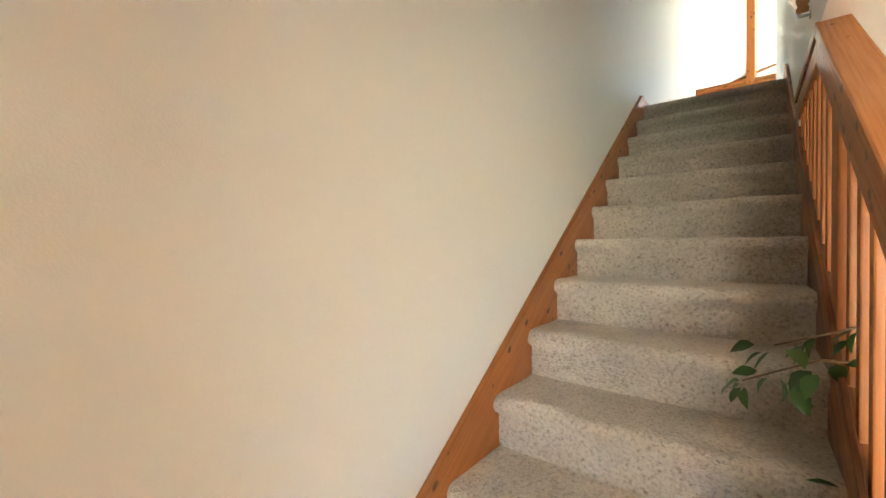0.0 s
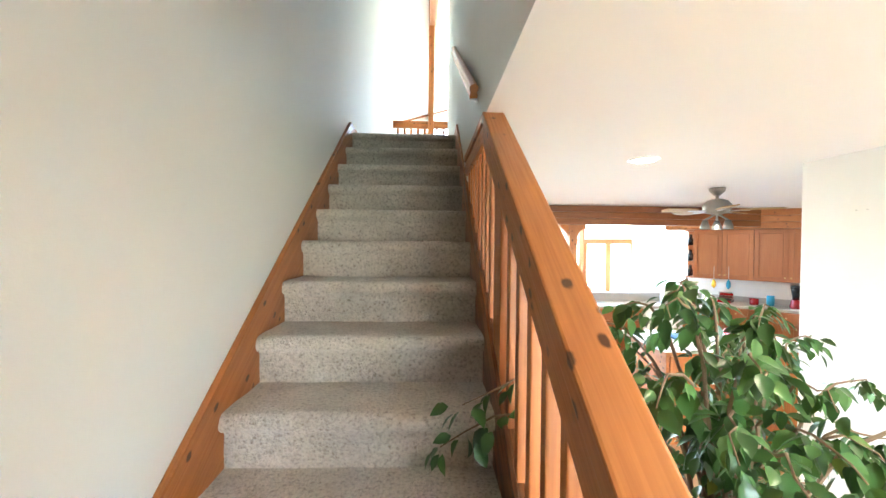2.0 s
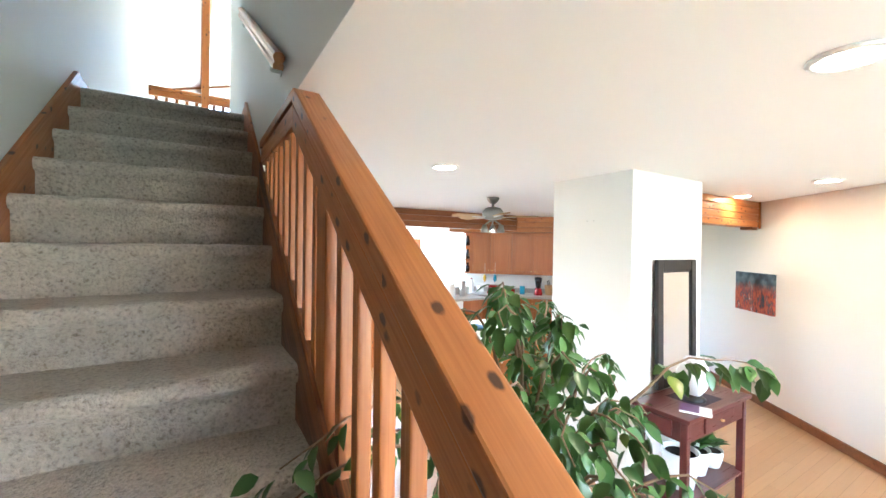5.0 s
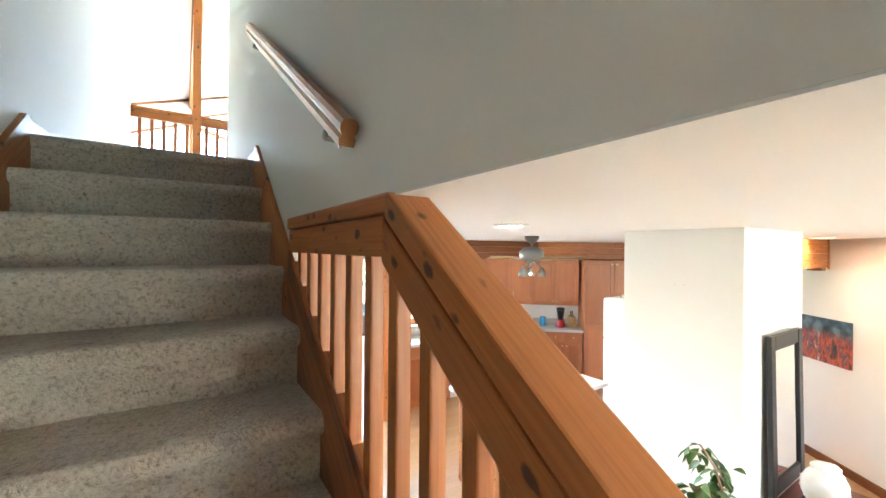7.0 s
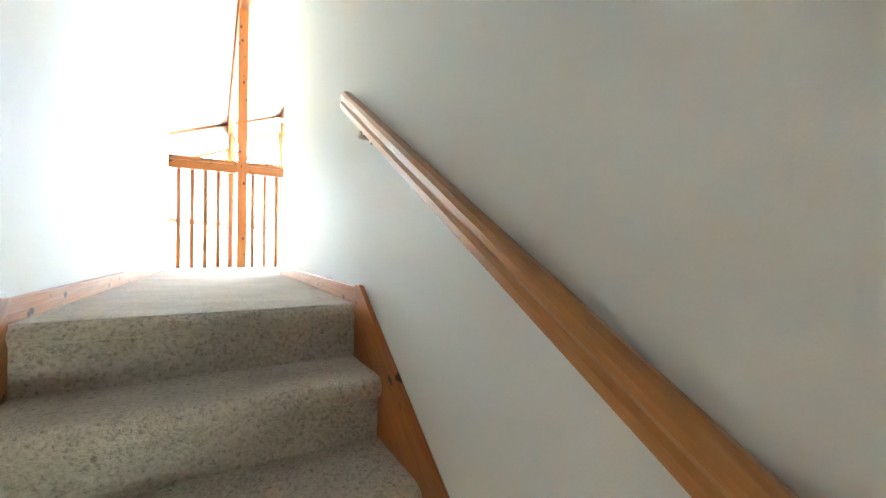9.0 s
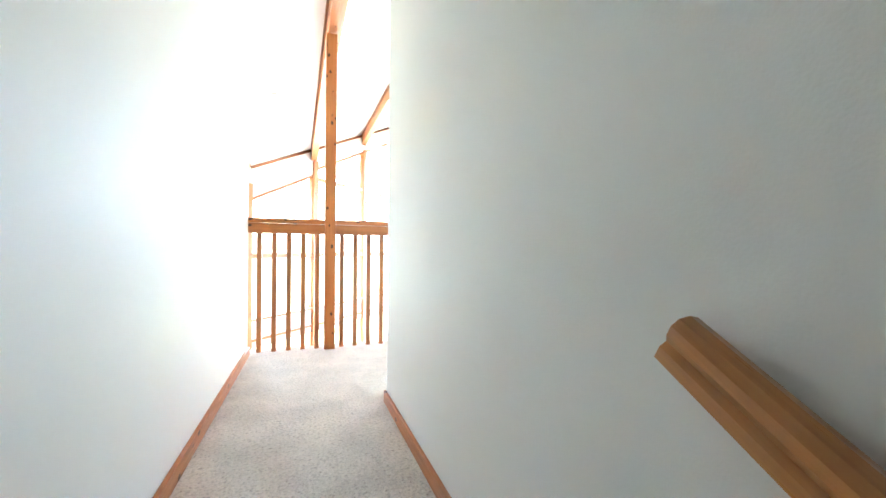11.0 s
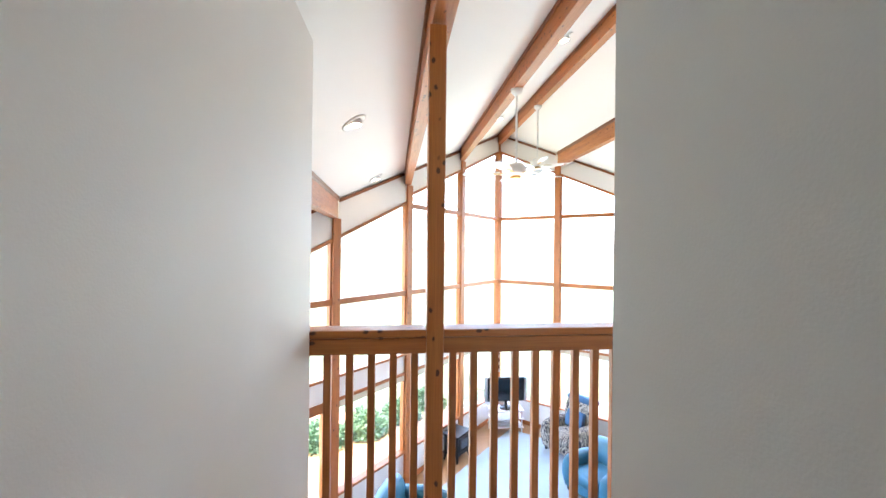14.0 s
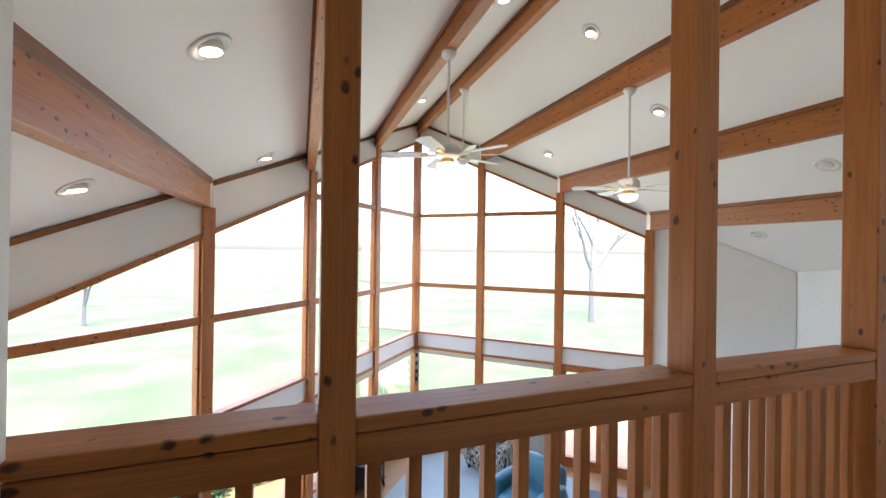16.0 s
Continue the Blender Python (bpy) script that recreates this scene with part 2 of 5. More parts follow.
def leaf_material(name, dark, light, rough=0.3):
    m, n, l, b = nodes_of(name)
    v = coords(n, l, shift=False)
    g = n.new("ShaderNodeNewGeometry")
    info = n.new("ShaderNodeObjectInfo")
    both = n.new("ShaderNodeMath")
    both.operation = "WRAP"
    both.inputs[1].default_value, both.inputs[2].default_value = 1.0, 0.0
    sm = n.new("ShaderNodeMath")
    l.new(g.outputs["Random Per Island"], sm.inputs[0])
    l.new(info.outputs["Random"], sm.inputs[1])
    l.new(sm.outputs[0], both.inputs[0])
    isl = ramp(n, l, both.outputs[0], [(0, dark), (0.6, light), (0.97, light), (1, (0.22, 0.24, 0.02))])
    c = mixc(n, l, 0.3, isl, mixc(n, l, noise_of(n, l, v, 60, 3), dark, light))
    l.new(c, b.inputs["Base Color"])
    b.inputs["Roughness"].default_value = rough
    tr = n.new("ShaderNodeBsdfTranslucent")
    l.new(c, tr.inputs["Color"])
    mx = n.new("ShaderNodeMixShader")
    mx.inputs[0].default_value = 0.22
    l.new(b.outputs[0], mx.inputs[1])
    l.new(tr.outputs[0], mx.inputs[2])
    l.new(mx.outputs[0], n["Material Output"].inputs["Surface"])
    return m


leaf_mat = leaf_material("ficus_leaf", (0.026, 0.072, 0.018), (0.075, 0.168, 0.038))
bush_mat = leaf_material("hedge_leaf", (0.06, 0.13, 0.065), (0.11, 0.20, 0.10), 0.6)


def glass_material():
    m, n, l, b = nodes_of("window_glass")
    tr = n.new("ShaderNodeBsdfTransparent")
    tr.inputs["Color"].default_value = (0.95, 0.97, 0.96, 1)
    gl = n.new("ShaderNodeBsdfGlossy")
    gl.inputs["Roughness"].default_value = 0.02
    fr = n.new("ShaderNodeFresnel")
    fr.inputs["IOR"].default_value = 1.25
    mx = n.new("ShaderNodeMixShader")
    low = n.new("ShaderNodeMath")
    low.operation = "MULTIPLY"
    low.inputs[1].default_value = 0.3
    l.new(fr.outputs[0], low.inputs[0])
    l.new(low.outputs[0], mx.inputs[0])
    l.new(tr.outputs[0], mx.inputs[1])
    l.new(gl.outputs[0], mx.inputs[2])
    l.new(mx.outputs[0], n["Material Output"].inputs["Surface"])
    return m


glass_mat = glass_material()
mirror_mat = plain("mirror_silver", (0.88, 0.88, 0.87), 0.02, 1.0, vary=0.01)


def glow_material(name, color, power):
    m, n, l, b = nodes_of(name)
    b.inputs["Base Color"].default_value = (0.9, 0.88, 0.82, 1)
    b.inputs["Emission Color"].default_value = (*color, 1)
    b.inputs["Emission Strength"].default_value = power
    return m


bulb_mat = glow_material("lit_bulb", (1.0, 0.80, 0.55), 2.2)
opal_mat = glow_material("lit_opal_glass", (1.0, 0.85, 0.62), 0.5)


def pattern_material():
    m, n, l, b = nodes_of("patterned_upholstery")
    v = coords(n, l, (1, 1, 0.35), shift=False)
    f = noise_of(n, l, v, 13, 2, 0.6)
    c = ramp(n, l, f, [(0.38, (0.015, 0.017, 0.025)), (0.41, (0.46, 0.41, 0.34)), (0.46, (0.48, 0.43, 0.36)), (0.48, (0.03, 0.025, 0.025)), (0.53, (0.035, 0.03, 0.03)), (0.55, (0.46, 0.41, 0.34)), (0.60, (0.40, 0.36, 0.30)), (0.62, (0.02, 0.025, 0.04))])
    l.new(c, b.inputs["Base Color"])
    b.inputs["Roughness"].default_value = 0.9
    bump(n, l, b, noise_of(n, l, v, 300, 2), 0.5, 0.003)
    return m


pattern_mat = pattern_material()


def painting_material():
    m, n, l, b = nodes_of("abstract_canvas")
    v = coords(n, l, (1, 1, 1), shift=False)
    sep = n.new("ShaderNodeSeparateXYZ")
    l.new(v, sep.inputs[0])
    f = noise_of(n, l, coords(n, l, (4.2, 4.2, 1.3), shift=False), 4.0, 5, 0.6)
    red = ramp(n, l, f, [(0.36, (0.02, 0.03, 0.035)), (0.41, (0.20, 0.022, 0.012)), (0.48, (0.48, 0.10, 0.03)), (0.53, (0.30, 0.03, 0.02)), (0.57, (0.03, 0.07, 0.08)), (0.63, (0.42, 0.08, 0.03)), (0.68, (0.55, 0.48, 0.42))])
    blue = ramp(n, l, noise_of(n, l, v, 7, 4), [(0.35, (0.01, 0.015, 0.02)), (0.5, (0.04, 0.08, 0.10)), (0.65, (0.13, 0.19, 0.21)), (0.72, (0.25, 0.04, 0.02))])
    w = n.new("ShaderNodeMapRange")
    w.inputs["From Min"].default_value, w.inputs["From Max"].default_value = 1.33, 1.45
    l.new(sep.outputs["Z"], w.inputs["Value"])
    c = mixc(n, l, w.outputs[0], red, blue)
    l.new(c, b.inputs["Base Color"])
    b.inputs["Roughness"].default_value = 0.55
    bump(n, l, b, f, 0.3, 0.004)
    return m


painting_mat = painting_material()

# ---- mesh helpers ----


def thing(name, at, label, category, group="", kind=""):
    ob = new(name)
    ob.empty_display_size = 0.1
    ob.location = at
    return tagged(ob, label, category, group, kind)


def part(name, bm, material, parent=None, label="", smooth=False):
    """One mesh object, in world coordinates, under a thing or part."""
    me = bpy.data.meshes.new(name)
    bmesh.ops.recalc_face_normals(bm, faces=bm.faces)
    bm.to_mesh(me)
    bm.free()
    me.materials.append(material)
    if smooth:
        me.polygons.foreach_set("use_smooth", [True] * len(me.polygons))
    ob = new(name, me)
    if parent is not None:
        ob.parent = parent
        if parent.type == "EMPTY":
            ob.matrix_parent_inverse = Matrix.Translation(parent.location).inverted()
    return tagged(ob, label)


def box(a, b, bevel=0.0, m=None, bm=None):
    own = bmesh.new()
    bmesh.ops.create_cube(own, size=1)
    for v in own.verts:
        v.co = [a[i] + (v.co[i] + 0.5) * (b[i] - a[i]) for i in range(3)]
    if bevel:
        bmesh.ops.bevel(own, geom=own.edges[:], offset=bevel, segments=2, affect="EDGES", profile=0.6)
    if m is not None:
        own.transform(m)
    return join(bm, own)


def join(bm, own):
    if bm is None:
        return own
    me = bpy.data.meshes.new("tmp")
    own.to_mesh(me)
    own.free()
    bm.from_mesh(me)
    bpy.data.meshes.remove(me)
    return bm


def prism(points, lo, hi, m=None, bevel=0.0, bm=None):
    """A polygon of (u, w) pairs in the plane of the first and third axis, drawn out from lo to hi along the second."""
    own = bmesh.new()
    f = [own.verts.new((u, lo, w)) for u, w in points]
    g = [own.verts.new((u, hi, w)) for u, w in points]
    own.faces.new(f)
    own.faces.new(g[::-1])
    for i in range(len(f)):
        j = (i + 1) % len(f)
        own.faces.new((f[i], g[i], g[j], f[j]))
    bmesh.ops.recalc_face_normals(own, faces=own.faces)
    if bevel:
        bmesh.ops.bevel(own, geom=own.edges[:], offset=bevel, segments=2, affect="EDGES", profile=0.6)
    if m is not None:
        own.transform(m)
    return join(bm, own)


def rod(p, q, r, r2=None, sides=12, bm=None):
    own = bmesh.new()
    d = Vector(q) - Vector(p)
    bmesh.ops.create_cone(own, cap_ends=True, segments=sides, radius1=r, radius2=r if r2 is None else r2, depth=d.length)
    own.transform(Matrix.Translation((Vector(p) + Vector(q)) / 2) @ d.to_track_quat("Z", "Y").to_matrix().to_4x4())
    return join(bm, own)


def turned(profile, at, sides=28, bm=None):
    """A body of revolution about the vertical: (radius, height) from the bottom up."""
    own = bmesh.new()
    rings = []
    for r, z in profile:
        rings.append([own.verts.new((at[0] + r * math.cos(2 * math.pi * k / sides), at[1] + r * math.sin(2 * math.pi * k / sides), at[2] + z)) for k in range(sides)])
    for a, b in zip(rings, rings[1:]):
        for k in range(sides):
            own.faces.new((a[k], a[(k + 1) % sides], b[(k + 1) % sides], b[k]))
    own.faces.new(rings[0][::-1])
    own.faces.new(rings[-1])
    return join(bm, own)


def cushion(a, b, puff=0.03, m=None, bm=None):
    own = bmesh.new()
    bmesh.ops.create_cube(own, size=1)
    bmesh.ops.subdivide_edges(own, edges=own.edges[:], cuts=7, use_grid_fill=True)
    for v in own.verts:
        p = v.co * 2
        q = Vector([math.copysign(1 - (1 - min(1, abs(c))) ** 1.0, c) for c in p])
        r = 1 - 0.10 * (q.x * q.x * q.y * q.y + q.y * q.y * q.z * q.z + q.x * q.x * q.z * q.z) / 1.5
        w = [q[i] * r for i in range(3)]
        bulge = puff * (1 - q.x * q.x) * (1 - q.y * q.y) * math.copysign(1 if abs(q.z) > 0.99 else 0, q.z)
        v.co = [(a[i] + b[i]) / 2 + w[i] * (b[i] - a[i]) / 2 for i in range(3)]
        v.co.z += bulge
    if m is not None:
        own.transform(m)
    return join(bm, own)


def tube(pts, r0, r1, sides=6):
    """One unbroken tapering tube along a line of points."""
    bm = bmesh.new()
    rings = []
    for k, p in enumerate(pts):
        d = (pts[min(k + 1, len(pts) - 1)] - pts[max(k - 1, 0)]).normalized()
        s = d.cross(Vector((0.3, 0.9, 0.2))).normalized()
        w = d.cross(s)
        r = r0 + (r1 - r0) * k / (len(pts) - 1)
        rings.append([bm.verts.new(p + (s * math.cos(a) + w * math.sin(a)) * r) for a in [2 * math.pi * i / sides for i in range(sides)]])
    for a, b in zip(rings, rings[1:]):
        for i in range(sides):
            bm.faces.new((a[i], a[(i + 1) % sides], b[(i + 1) % sides], b[i]))
    bm.faces.new(rings[0][::-1])
    bm.faces.new(rings[-1])
    return bm


def leg_frame(p0, p1):
    """Axes along a wall in plan: s from p0 to p1, depth to its left, z up."""
    d = Vector((p1[0] - p0[0], p1[1] - p0[1], 0))
    u = d.normalized()
    return Matrix(((u.x, -u.y, 0, p0[0]), (u.y, u.x, 0, p0[1]), (0, 0, 1, 0), (0, 0, 0, 1))), d.length


# ---- the large structure ----
RIDGE_X, RIDGE_Z, PITCH = 3.08, 7.2, 0.645
LAND, CEIL, EDGE = 2.75, 2.415, 7.3
SW = 0.872
RUN, RISE = 0.262, 0.18333


def roof(x):
    return RIDGE_Z - PITCH * abs(x - RIDGE_X)


def nose(k):
    return 2.70 + (k - 10) * RUN


def left_leg(x):
    return 15.0 - 1.114 * (RIDGE_X - x)


def right_leg(x):
    return 15.0 - 0.945 * (x - RIDGE_X)


floor = part("floor", box((-4.2, -3.2, -0.12), (9.2, 15.6, 0.0)), floor_mat)
tagged(floor, "honey-coloured oak strip floor of the lower storey", "floor", kind="structure")

# stair wall on the closed side; it leans in a little along the landing
bm = bmesh.new()
sec = [(-0.032, -3.0), (-0.032, 4.1), (0.04, 7.14), (-0.12, 7.14), (-0.16, -3.0)]
lo = [bm.verts.new((x, y, 0)) for x, y in sec]
hi = [bm.verts.new((x, y, roof(x) + 0.03)) for x, y in sec]
bm.faces.new(lo)
bm.faces.new(hi[::-1])
for i in range(5):
    j = (i + 1) % 5
    bm.faces.new((lo[i], hi[i], hi[j], lo[j]))
tagged(part("wall_stair", bm, wall_mat), "smooth warm white wall beside the stairs", "wall", kind="structure")

# wall above the open side of the stairs and down beside the top steps
tagged(part("wall_stair_upper", prism([(-3.0, CEIL - 0.037), (3.19, CEIL - 0.037), (3.19, 0), (5.87, 0), (5.87, roof(SW)), (-3.0, roof(SW))],
       -(SW + 0.11), -SW, Matrix(((0, -1, 0, 0), (1, 0, 0, 0), (0, 0, 1, 0), (0, 0, 0, 1)))), wall_mat),
       "plain warm white wall above the stair rail", "wall", kind="structure")
tagged(part("wall_gallery", prism([(SW + 0.11, LAND), (7.4, LAND), (7.4, roof(7.4)), (RIDGE_X, RIDGE_Z), (SW + 0.11, roof(SW + 0.11))], 5.76, 5.87), wall_mat),
       "white wall along the back of the gallery", "wall", kind="structure")

# landing, gallery floor and the ceiling under them
tagged(part("landing_floor", box((-0.02, nose(15) + 0.02, CEIL + 0.11), (SW, EDGE, LAND)), carpet), "flecked beige carpet of the landing", "carpet", kind="structure")
tagged(part("gallery_floor", box((SW, 5.87, CEIL + 0.11), (5.2, EDGE, LAND)), carpet), "flecked beige carpet of the gallery", "carpet", kind="structure")
tagged(part("gallery_edge", box((0.0, EDGE, CEIL - 0.02), (5.2, EDGE + 0.03, LAND - 0.012)), cedar["x"]), "cedar board along the gallery edge", "trim", kind="structure")
tagged(part("ceiling_lower", box((SW + 0.111, -3.0, CEIL), (7.4, 7.29, CEIL + 0.1)), ceil_mat), "flat white painted ceiling of the lower storey", "ceiling", kind="structure")
tagged(part("ceiling_edge", box((SW - 0.0006, -2.98, CEIL - 0.041), (SW + 0.1105, 3.187, CEIL - 0.0375)), ceil_mat), "white painted ceiling edge under the stair wall", "ceiling", kind="structure")
tagged(part("slab_upper", box((SW + 0.112, -3.0, CEIL + 0.104), (7.4, 5.72, LAND)), wall_mat), "upper storey floor slab", "floor", kind="structure")

# the two roof slopes
for nm, xs in (("ceiling_slope_1", (RIDGE_X, -4.2)), ("ceiling_slope_2", (RIDGE_X, 9.2))):
    bm = bmesh.new()
    a, b = xs
    leg = left_leg if b < a else right_leg
    ya, yb = 15.9, leg(b) + 0.9
    q = [(a, -3.2, roof(a)), (b, -3.2, roof(b)), (b, yb, roof(b)), (a, ya, roof(a))]
    lo = [bm.verts.new(p) for p in q]
    hi = [bm.verts.new((p[0], p[1], p[2] + 0.25)) for p in q]
    bm.faces.new(lo)
    bm.faces.new(hi)
    for i in range(4):
        j = (i + 1) % 4
        bm.faces.new((lo[i], lo[j], hi[j], hi[i]))
    tagged(part(nm, bm, ceil_mat), "sloping white painted ceiling between cedar beams", "ceiling", kind="structure")

# closing walls
CORNER = (8.11, right_leg(8.11))
def plan_wall(nm, p, q, z0, tops, mat, label, depth=0.12):
    m, ln = leg_frame(p, q)
    pts = [(0, z0), (ln, z0)] + [(ln * f, z) for f, z in tops[::-1]]
    return tagged(part(nm, prism(pts, -depth, 0.0, m), mat), label, "wall", kind="structure")


plan_wall("wall_east", CORNER, (7.45, 6.6), 0, [(0, roof(CORNER[0])), (1, roof(7.45))], wall_mat, "white side wall of the great room", -0.12)
plan_wall("wall_east_lower", (7.45, 6.6), (7.45, -3.0), 0, [(0, roof(7.45)), (1, roof(7.45))], wall_mat, "white side wall", -0.12)
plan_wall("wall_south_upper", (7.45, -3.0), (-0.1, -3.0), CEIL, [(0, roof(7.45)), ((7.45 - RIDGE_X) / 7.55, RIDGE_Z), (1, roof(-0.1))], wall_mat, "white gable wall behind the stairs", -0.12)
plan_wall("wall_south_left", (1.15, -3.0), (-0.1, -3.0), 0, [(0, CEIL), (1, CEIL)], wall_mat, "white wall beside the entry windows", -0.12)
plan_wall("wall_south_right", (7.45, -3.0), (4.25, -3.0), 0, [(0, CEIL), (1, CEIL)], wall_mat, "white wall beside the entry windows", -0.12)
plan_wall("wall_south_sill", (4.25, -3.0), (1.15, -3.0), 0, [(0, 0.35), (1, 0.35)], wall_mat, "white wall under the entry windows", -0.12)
# added out of view: keeps the entry daylight off the near stair wall
tagged(part("wall_stair_foot", box((SW + 0.113, -2.99, 0), (SW + 0.22, -0.3, CEIL - 0.002)), wall_mat), "unseen white wall added to shade the near stair wall", "wall", kind="structure")
L5 = (-3.2, left_leg(-3.2))
plan_wall("wall_west", (-3.2, 7.2), L5, 0, [(0, roof(-3.2)), (1, roof(-3.2))], wall_mat, "white side wall of the great room", 0.12)
plan_wall("wall_west_return", (-0.12, 7.12), (-3.2, 7.12), 0, [(0, roof(-0.12)), (1, roof(-3.2))], wall_mat, "white wall beside the stairwell", 0.1)

# ---- the prow of windows ----
HI, LO, SILL, HEAD, LSILL = 5.02, 3.447, 2.37, 1.975, 0.62


def bay(nm, p0, p1, drop, label, door=False):
    """One window bay between two posts: header, sloping head, three lights above, band, lower light and kick wall."""
    m, ln = leg_frame(p0, p1)
    r0, r1 = roof(p0[0]), roof(p1[0])
    g = 0.06
    top = lambda s: r0 + (r1 - r0) * s / ln
    head = lambda s: top(s) - drop
    win = thing(nm, (p0[0], p0[1], 0), label, "window", kind="structure")
    a, b = g, ln - g
    part("header", prism([(a, head(a)), (b, head(b)), (b, top(b)), (a, top(a))], -0.05, 0.03, m), wall_mat, win)
    part("ceiling_trim", prism([(a, top(a) - 0.05), (b, top(b) - 0.05), (b, top(b) - 0.002), (a, top(a) - 0.002)], 0.03, 0.055, m), cedar_dark["x"], win)
    part("head_trim", prism([(a, head(a) - 0.03), (b, head(b) - 0.03), (b, head(b) + 0.025), (a, head(a) + 0.025)], -0.07, 0.05, m), cedar["x"], win)

    def bar(name, z0, z1, d=0.05, s0=a, s1=b):
        part(name, prism([(s0, z0), (s1, z0), (s1, z1), (s0, z1)], -0.07, d, m, 0.004), cedar["x"], win)

    def pane(pts):
        p = part("pane", prism(pts, -0.012, -0.004, m), glass_mat, win)
        p.visible_shadow = False

    hm = min(head(a), head(b))
    bar("transom", LO - 0.05, LO + 0.04)
    bar("window_sill", SILL - 0.04, SILL, 0.07)
    pane([(a, SILL), (b, SILL), (b, LO - 0.05), (a, LO - 0.05)])
    if max(head(a), head(b)) > HI + 0.3:
        # the upper transom runs until the sloping head cuts it
        def cut(z):
            if hm > z:
                return (a, b)
            f = (z - head(a)) / (head(b) - head(a)) * (b - a) + a
            return (a, f) if head(a) > head(b) else (f, b)
        s0, s1 = cut(HI + 0.05)
        bar("transom", HI - 0.04, HI + 0.04, 0.05, s0, s1)
        up = [(s0, HI + 0.04), (s1, HI + 0.04), (s1, head(s1)), (s0, head(s0))]
        pane(up)
        s0, s1 = cut(HI - 0.04)
        low = [(a, LO + 0.04), (b, LO + 0.04)]
        low += [(b, min(head(b), HI - 0.04))]
        if hm < HI - 0.04:
            low += [(s1, HI - 0.04)] if head(a) > head(b) else [(s0, HI - 0.04)]
        low += [(a, min(head(a), HI - 0.04))]
        pane(low)
    else:
        pane([(a, LO + 0.04), (b, LO + 0.04), (b, head(b)), (a, head(a))])
    part("spandrel", prism([(a, HEAD + 0.045), (b, HEAD + 0.045), (b, SILL - 0.04), (a, SILL - 0.04)], -0.04, 0.02, m), wall_mat, win, "white band between the storeys")
    bar("window_head", HEAD, HEAD + 0.045)
    # thin jambs beside the posts
    for s in (a, b - 0.03):
        tp = head(s + 0.015)
        part("jamb", prism([(s, SILL), (s + 0.03, SILL), (s + 0.03, tp), (s, tp)], -0.05, 0.03, m), cedar["z"], win)
    if door:
        w0, w1 = a + 0.12, b - 0.10
        part("door_frame", prism([(a, 0), (w0, 0), (w0, HEAD), (a, HEAD)], -0.06, 0.04, m), cedar["z"], win)
        part("door_frame", prism([(w1, 0), (b, 0), (b, HEAD), (w1, HEAD)], -0.06, 0.04, m), cedar["z"], win)
        mid = (w0 + w1) / 2
        bar("bottom_rail", 0.0, 0.2, 0.02, w0, w1)
        bar("top_rail", HEAD - 0.1, HEAD, 0.02, w0, w1)
        part("stile", prism([(mid - 0.07, 0.2), (mid + 0.07, 0.2), (mid + 0.07, HEAD - 0.1), (mid - 0.07, HEAD - 0.1)], -0.06, 0.02, m), cedar["z"], win)
        pane([(w0, 0.2), (mid - 0.07, 0.2), (mid - 0.07, HEAD - 0.1), (w0, HEAD - 0.1)])
        pane([(mid + 0.07, 0.2), (w1, 0.2), (w1, HEAD - 0.1), (mid + 0.07, HEAD - 0.1)])
        h = box((w1 - 0.05, 0.02, 0.98), (w1 - 0.01, 0.07, 1.14), 0.008, m)
        part("handle", box((w1 - 0.13, 0.05, 1.04), (w1 - 0.02, 0.07, 1.06), 0.005, m, h), white_mat, win, "white lever handle")
    else:
        pane([(a, LSILL), (b, LSILL), (b, HEAD), (a, HEAD)])
        part("roller_blind", prism([(a + 0.04, HEAD - 0.10), (b - 0.04, HEAD - 0.10), (b - 0.04, HEAD - 0.002), (a + 0.04, HEAD - 0.002)], -0.002, 0.045, m, 0.012), blind_mat, win, "raised cream roller blind")
        bar("window_sill", LSILL - 0.04, LSILL, 0.07)
        part("kick_wall", prism([(a, 0.1), (b, 0.1), (b, LSILL - 0.04), (a, LSILL - 0.04)], -0.04, 0.02, m), wall_mat, win, "white wall under the window")
        bar("baseboard", 0.0, 0.1, 0.035)
        for s in (a, b - 0.035):
            part("jamb", prism([(s, LSILL), (s + 0.035, LSILL), (s + 0.035, HEAD), (s, HEAD)], -0.05, 0.03, m), cedar["z"], win)


LX = [RIDGE_X - 1.17 * k for k in range(5)] + [-3.2]
LX[1:5] = [1.89, 0.68, -0.43, -1.6]
RX = [RIDGE_X, 4.22, 5.42, 6.58]
for k in range(5):
    x0, x1 = LX[k + 1], LX[k]
    bay("window_%d" % (k + 1), (x1, left_leg(x1)), (x0, left_leg(x0)), 0.56 if k > 1 else 0.45, "tall cedar-framed window bay of the glazed prow, bright with daylight", door=(k == 3))
for k in range(3):
    x0, x1 = RX[k], RX[k + 1]
    bay("window_%d" % (k + 6), (x1, right_leg(x1)), (x0, right_leg(x0)), 0.45, "tall cedar-framed window bay of the glazed prow, bright with daylight", door=(k == 2))

m, ln = leg_frame(CORNER, (6.58, right_leg(6.58)))
tagged(part("wall_prow_end", prism([(0, 0), (ln - 0.06, 0), (ln - 0.06, roof(6.58) - 0.04), (0, roof(CORNER[0]))], -0.08, 0.03, m), wall_mat), "plain white wall beside the glazed prow", "wall", kind="structure")


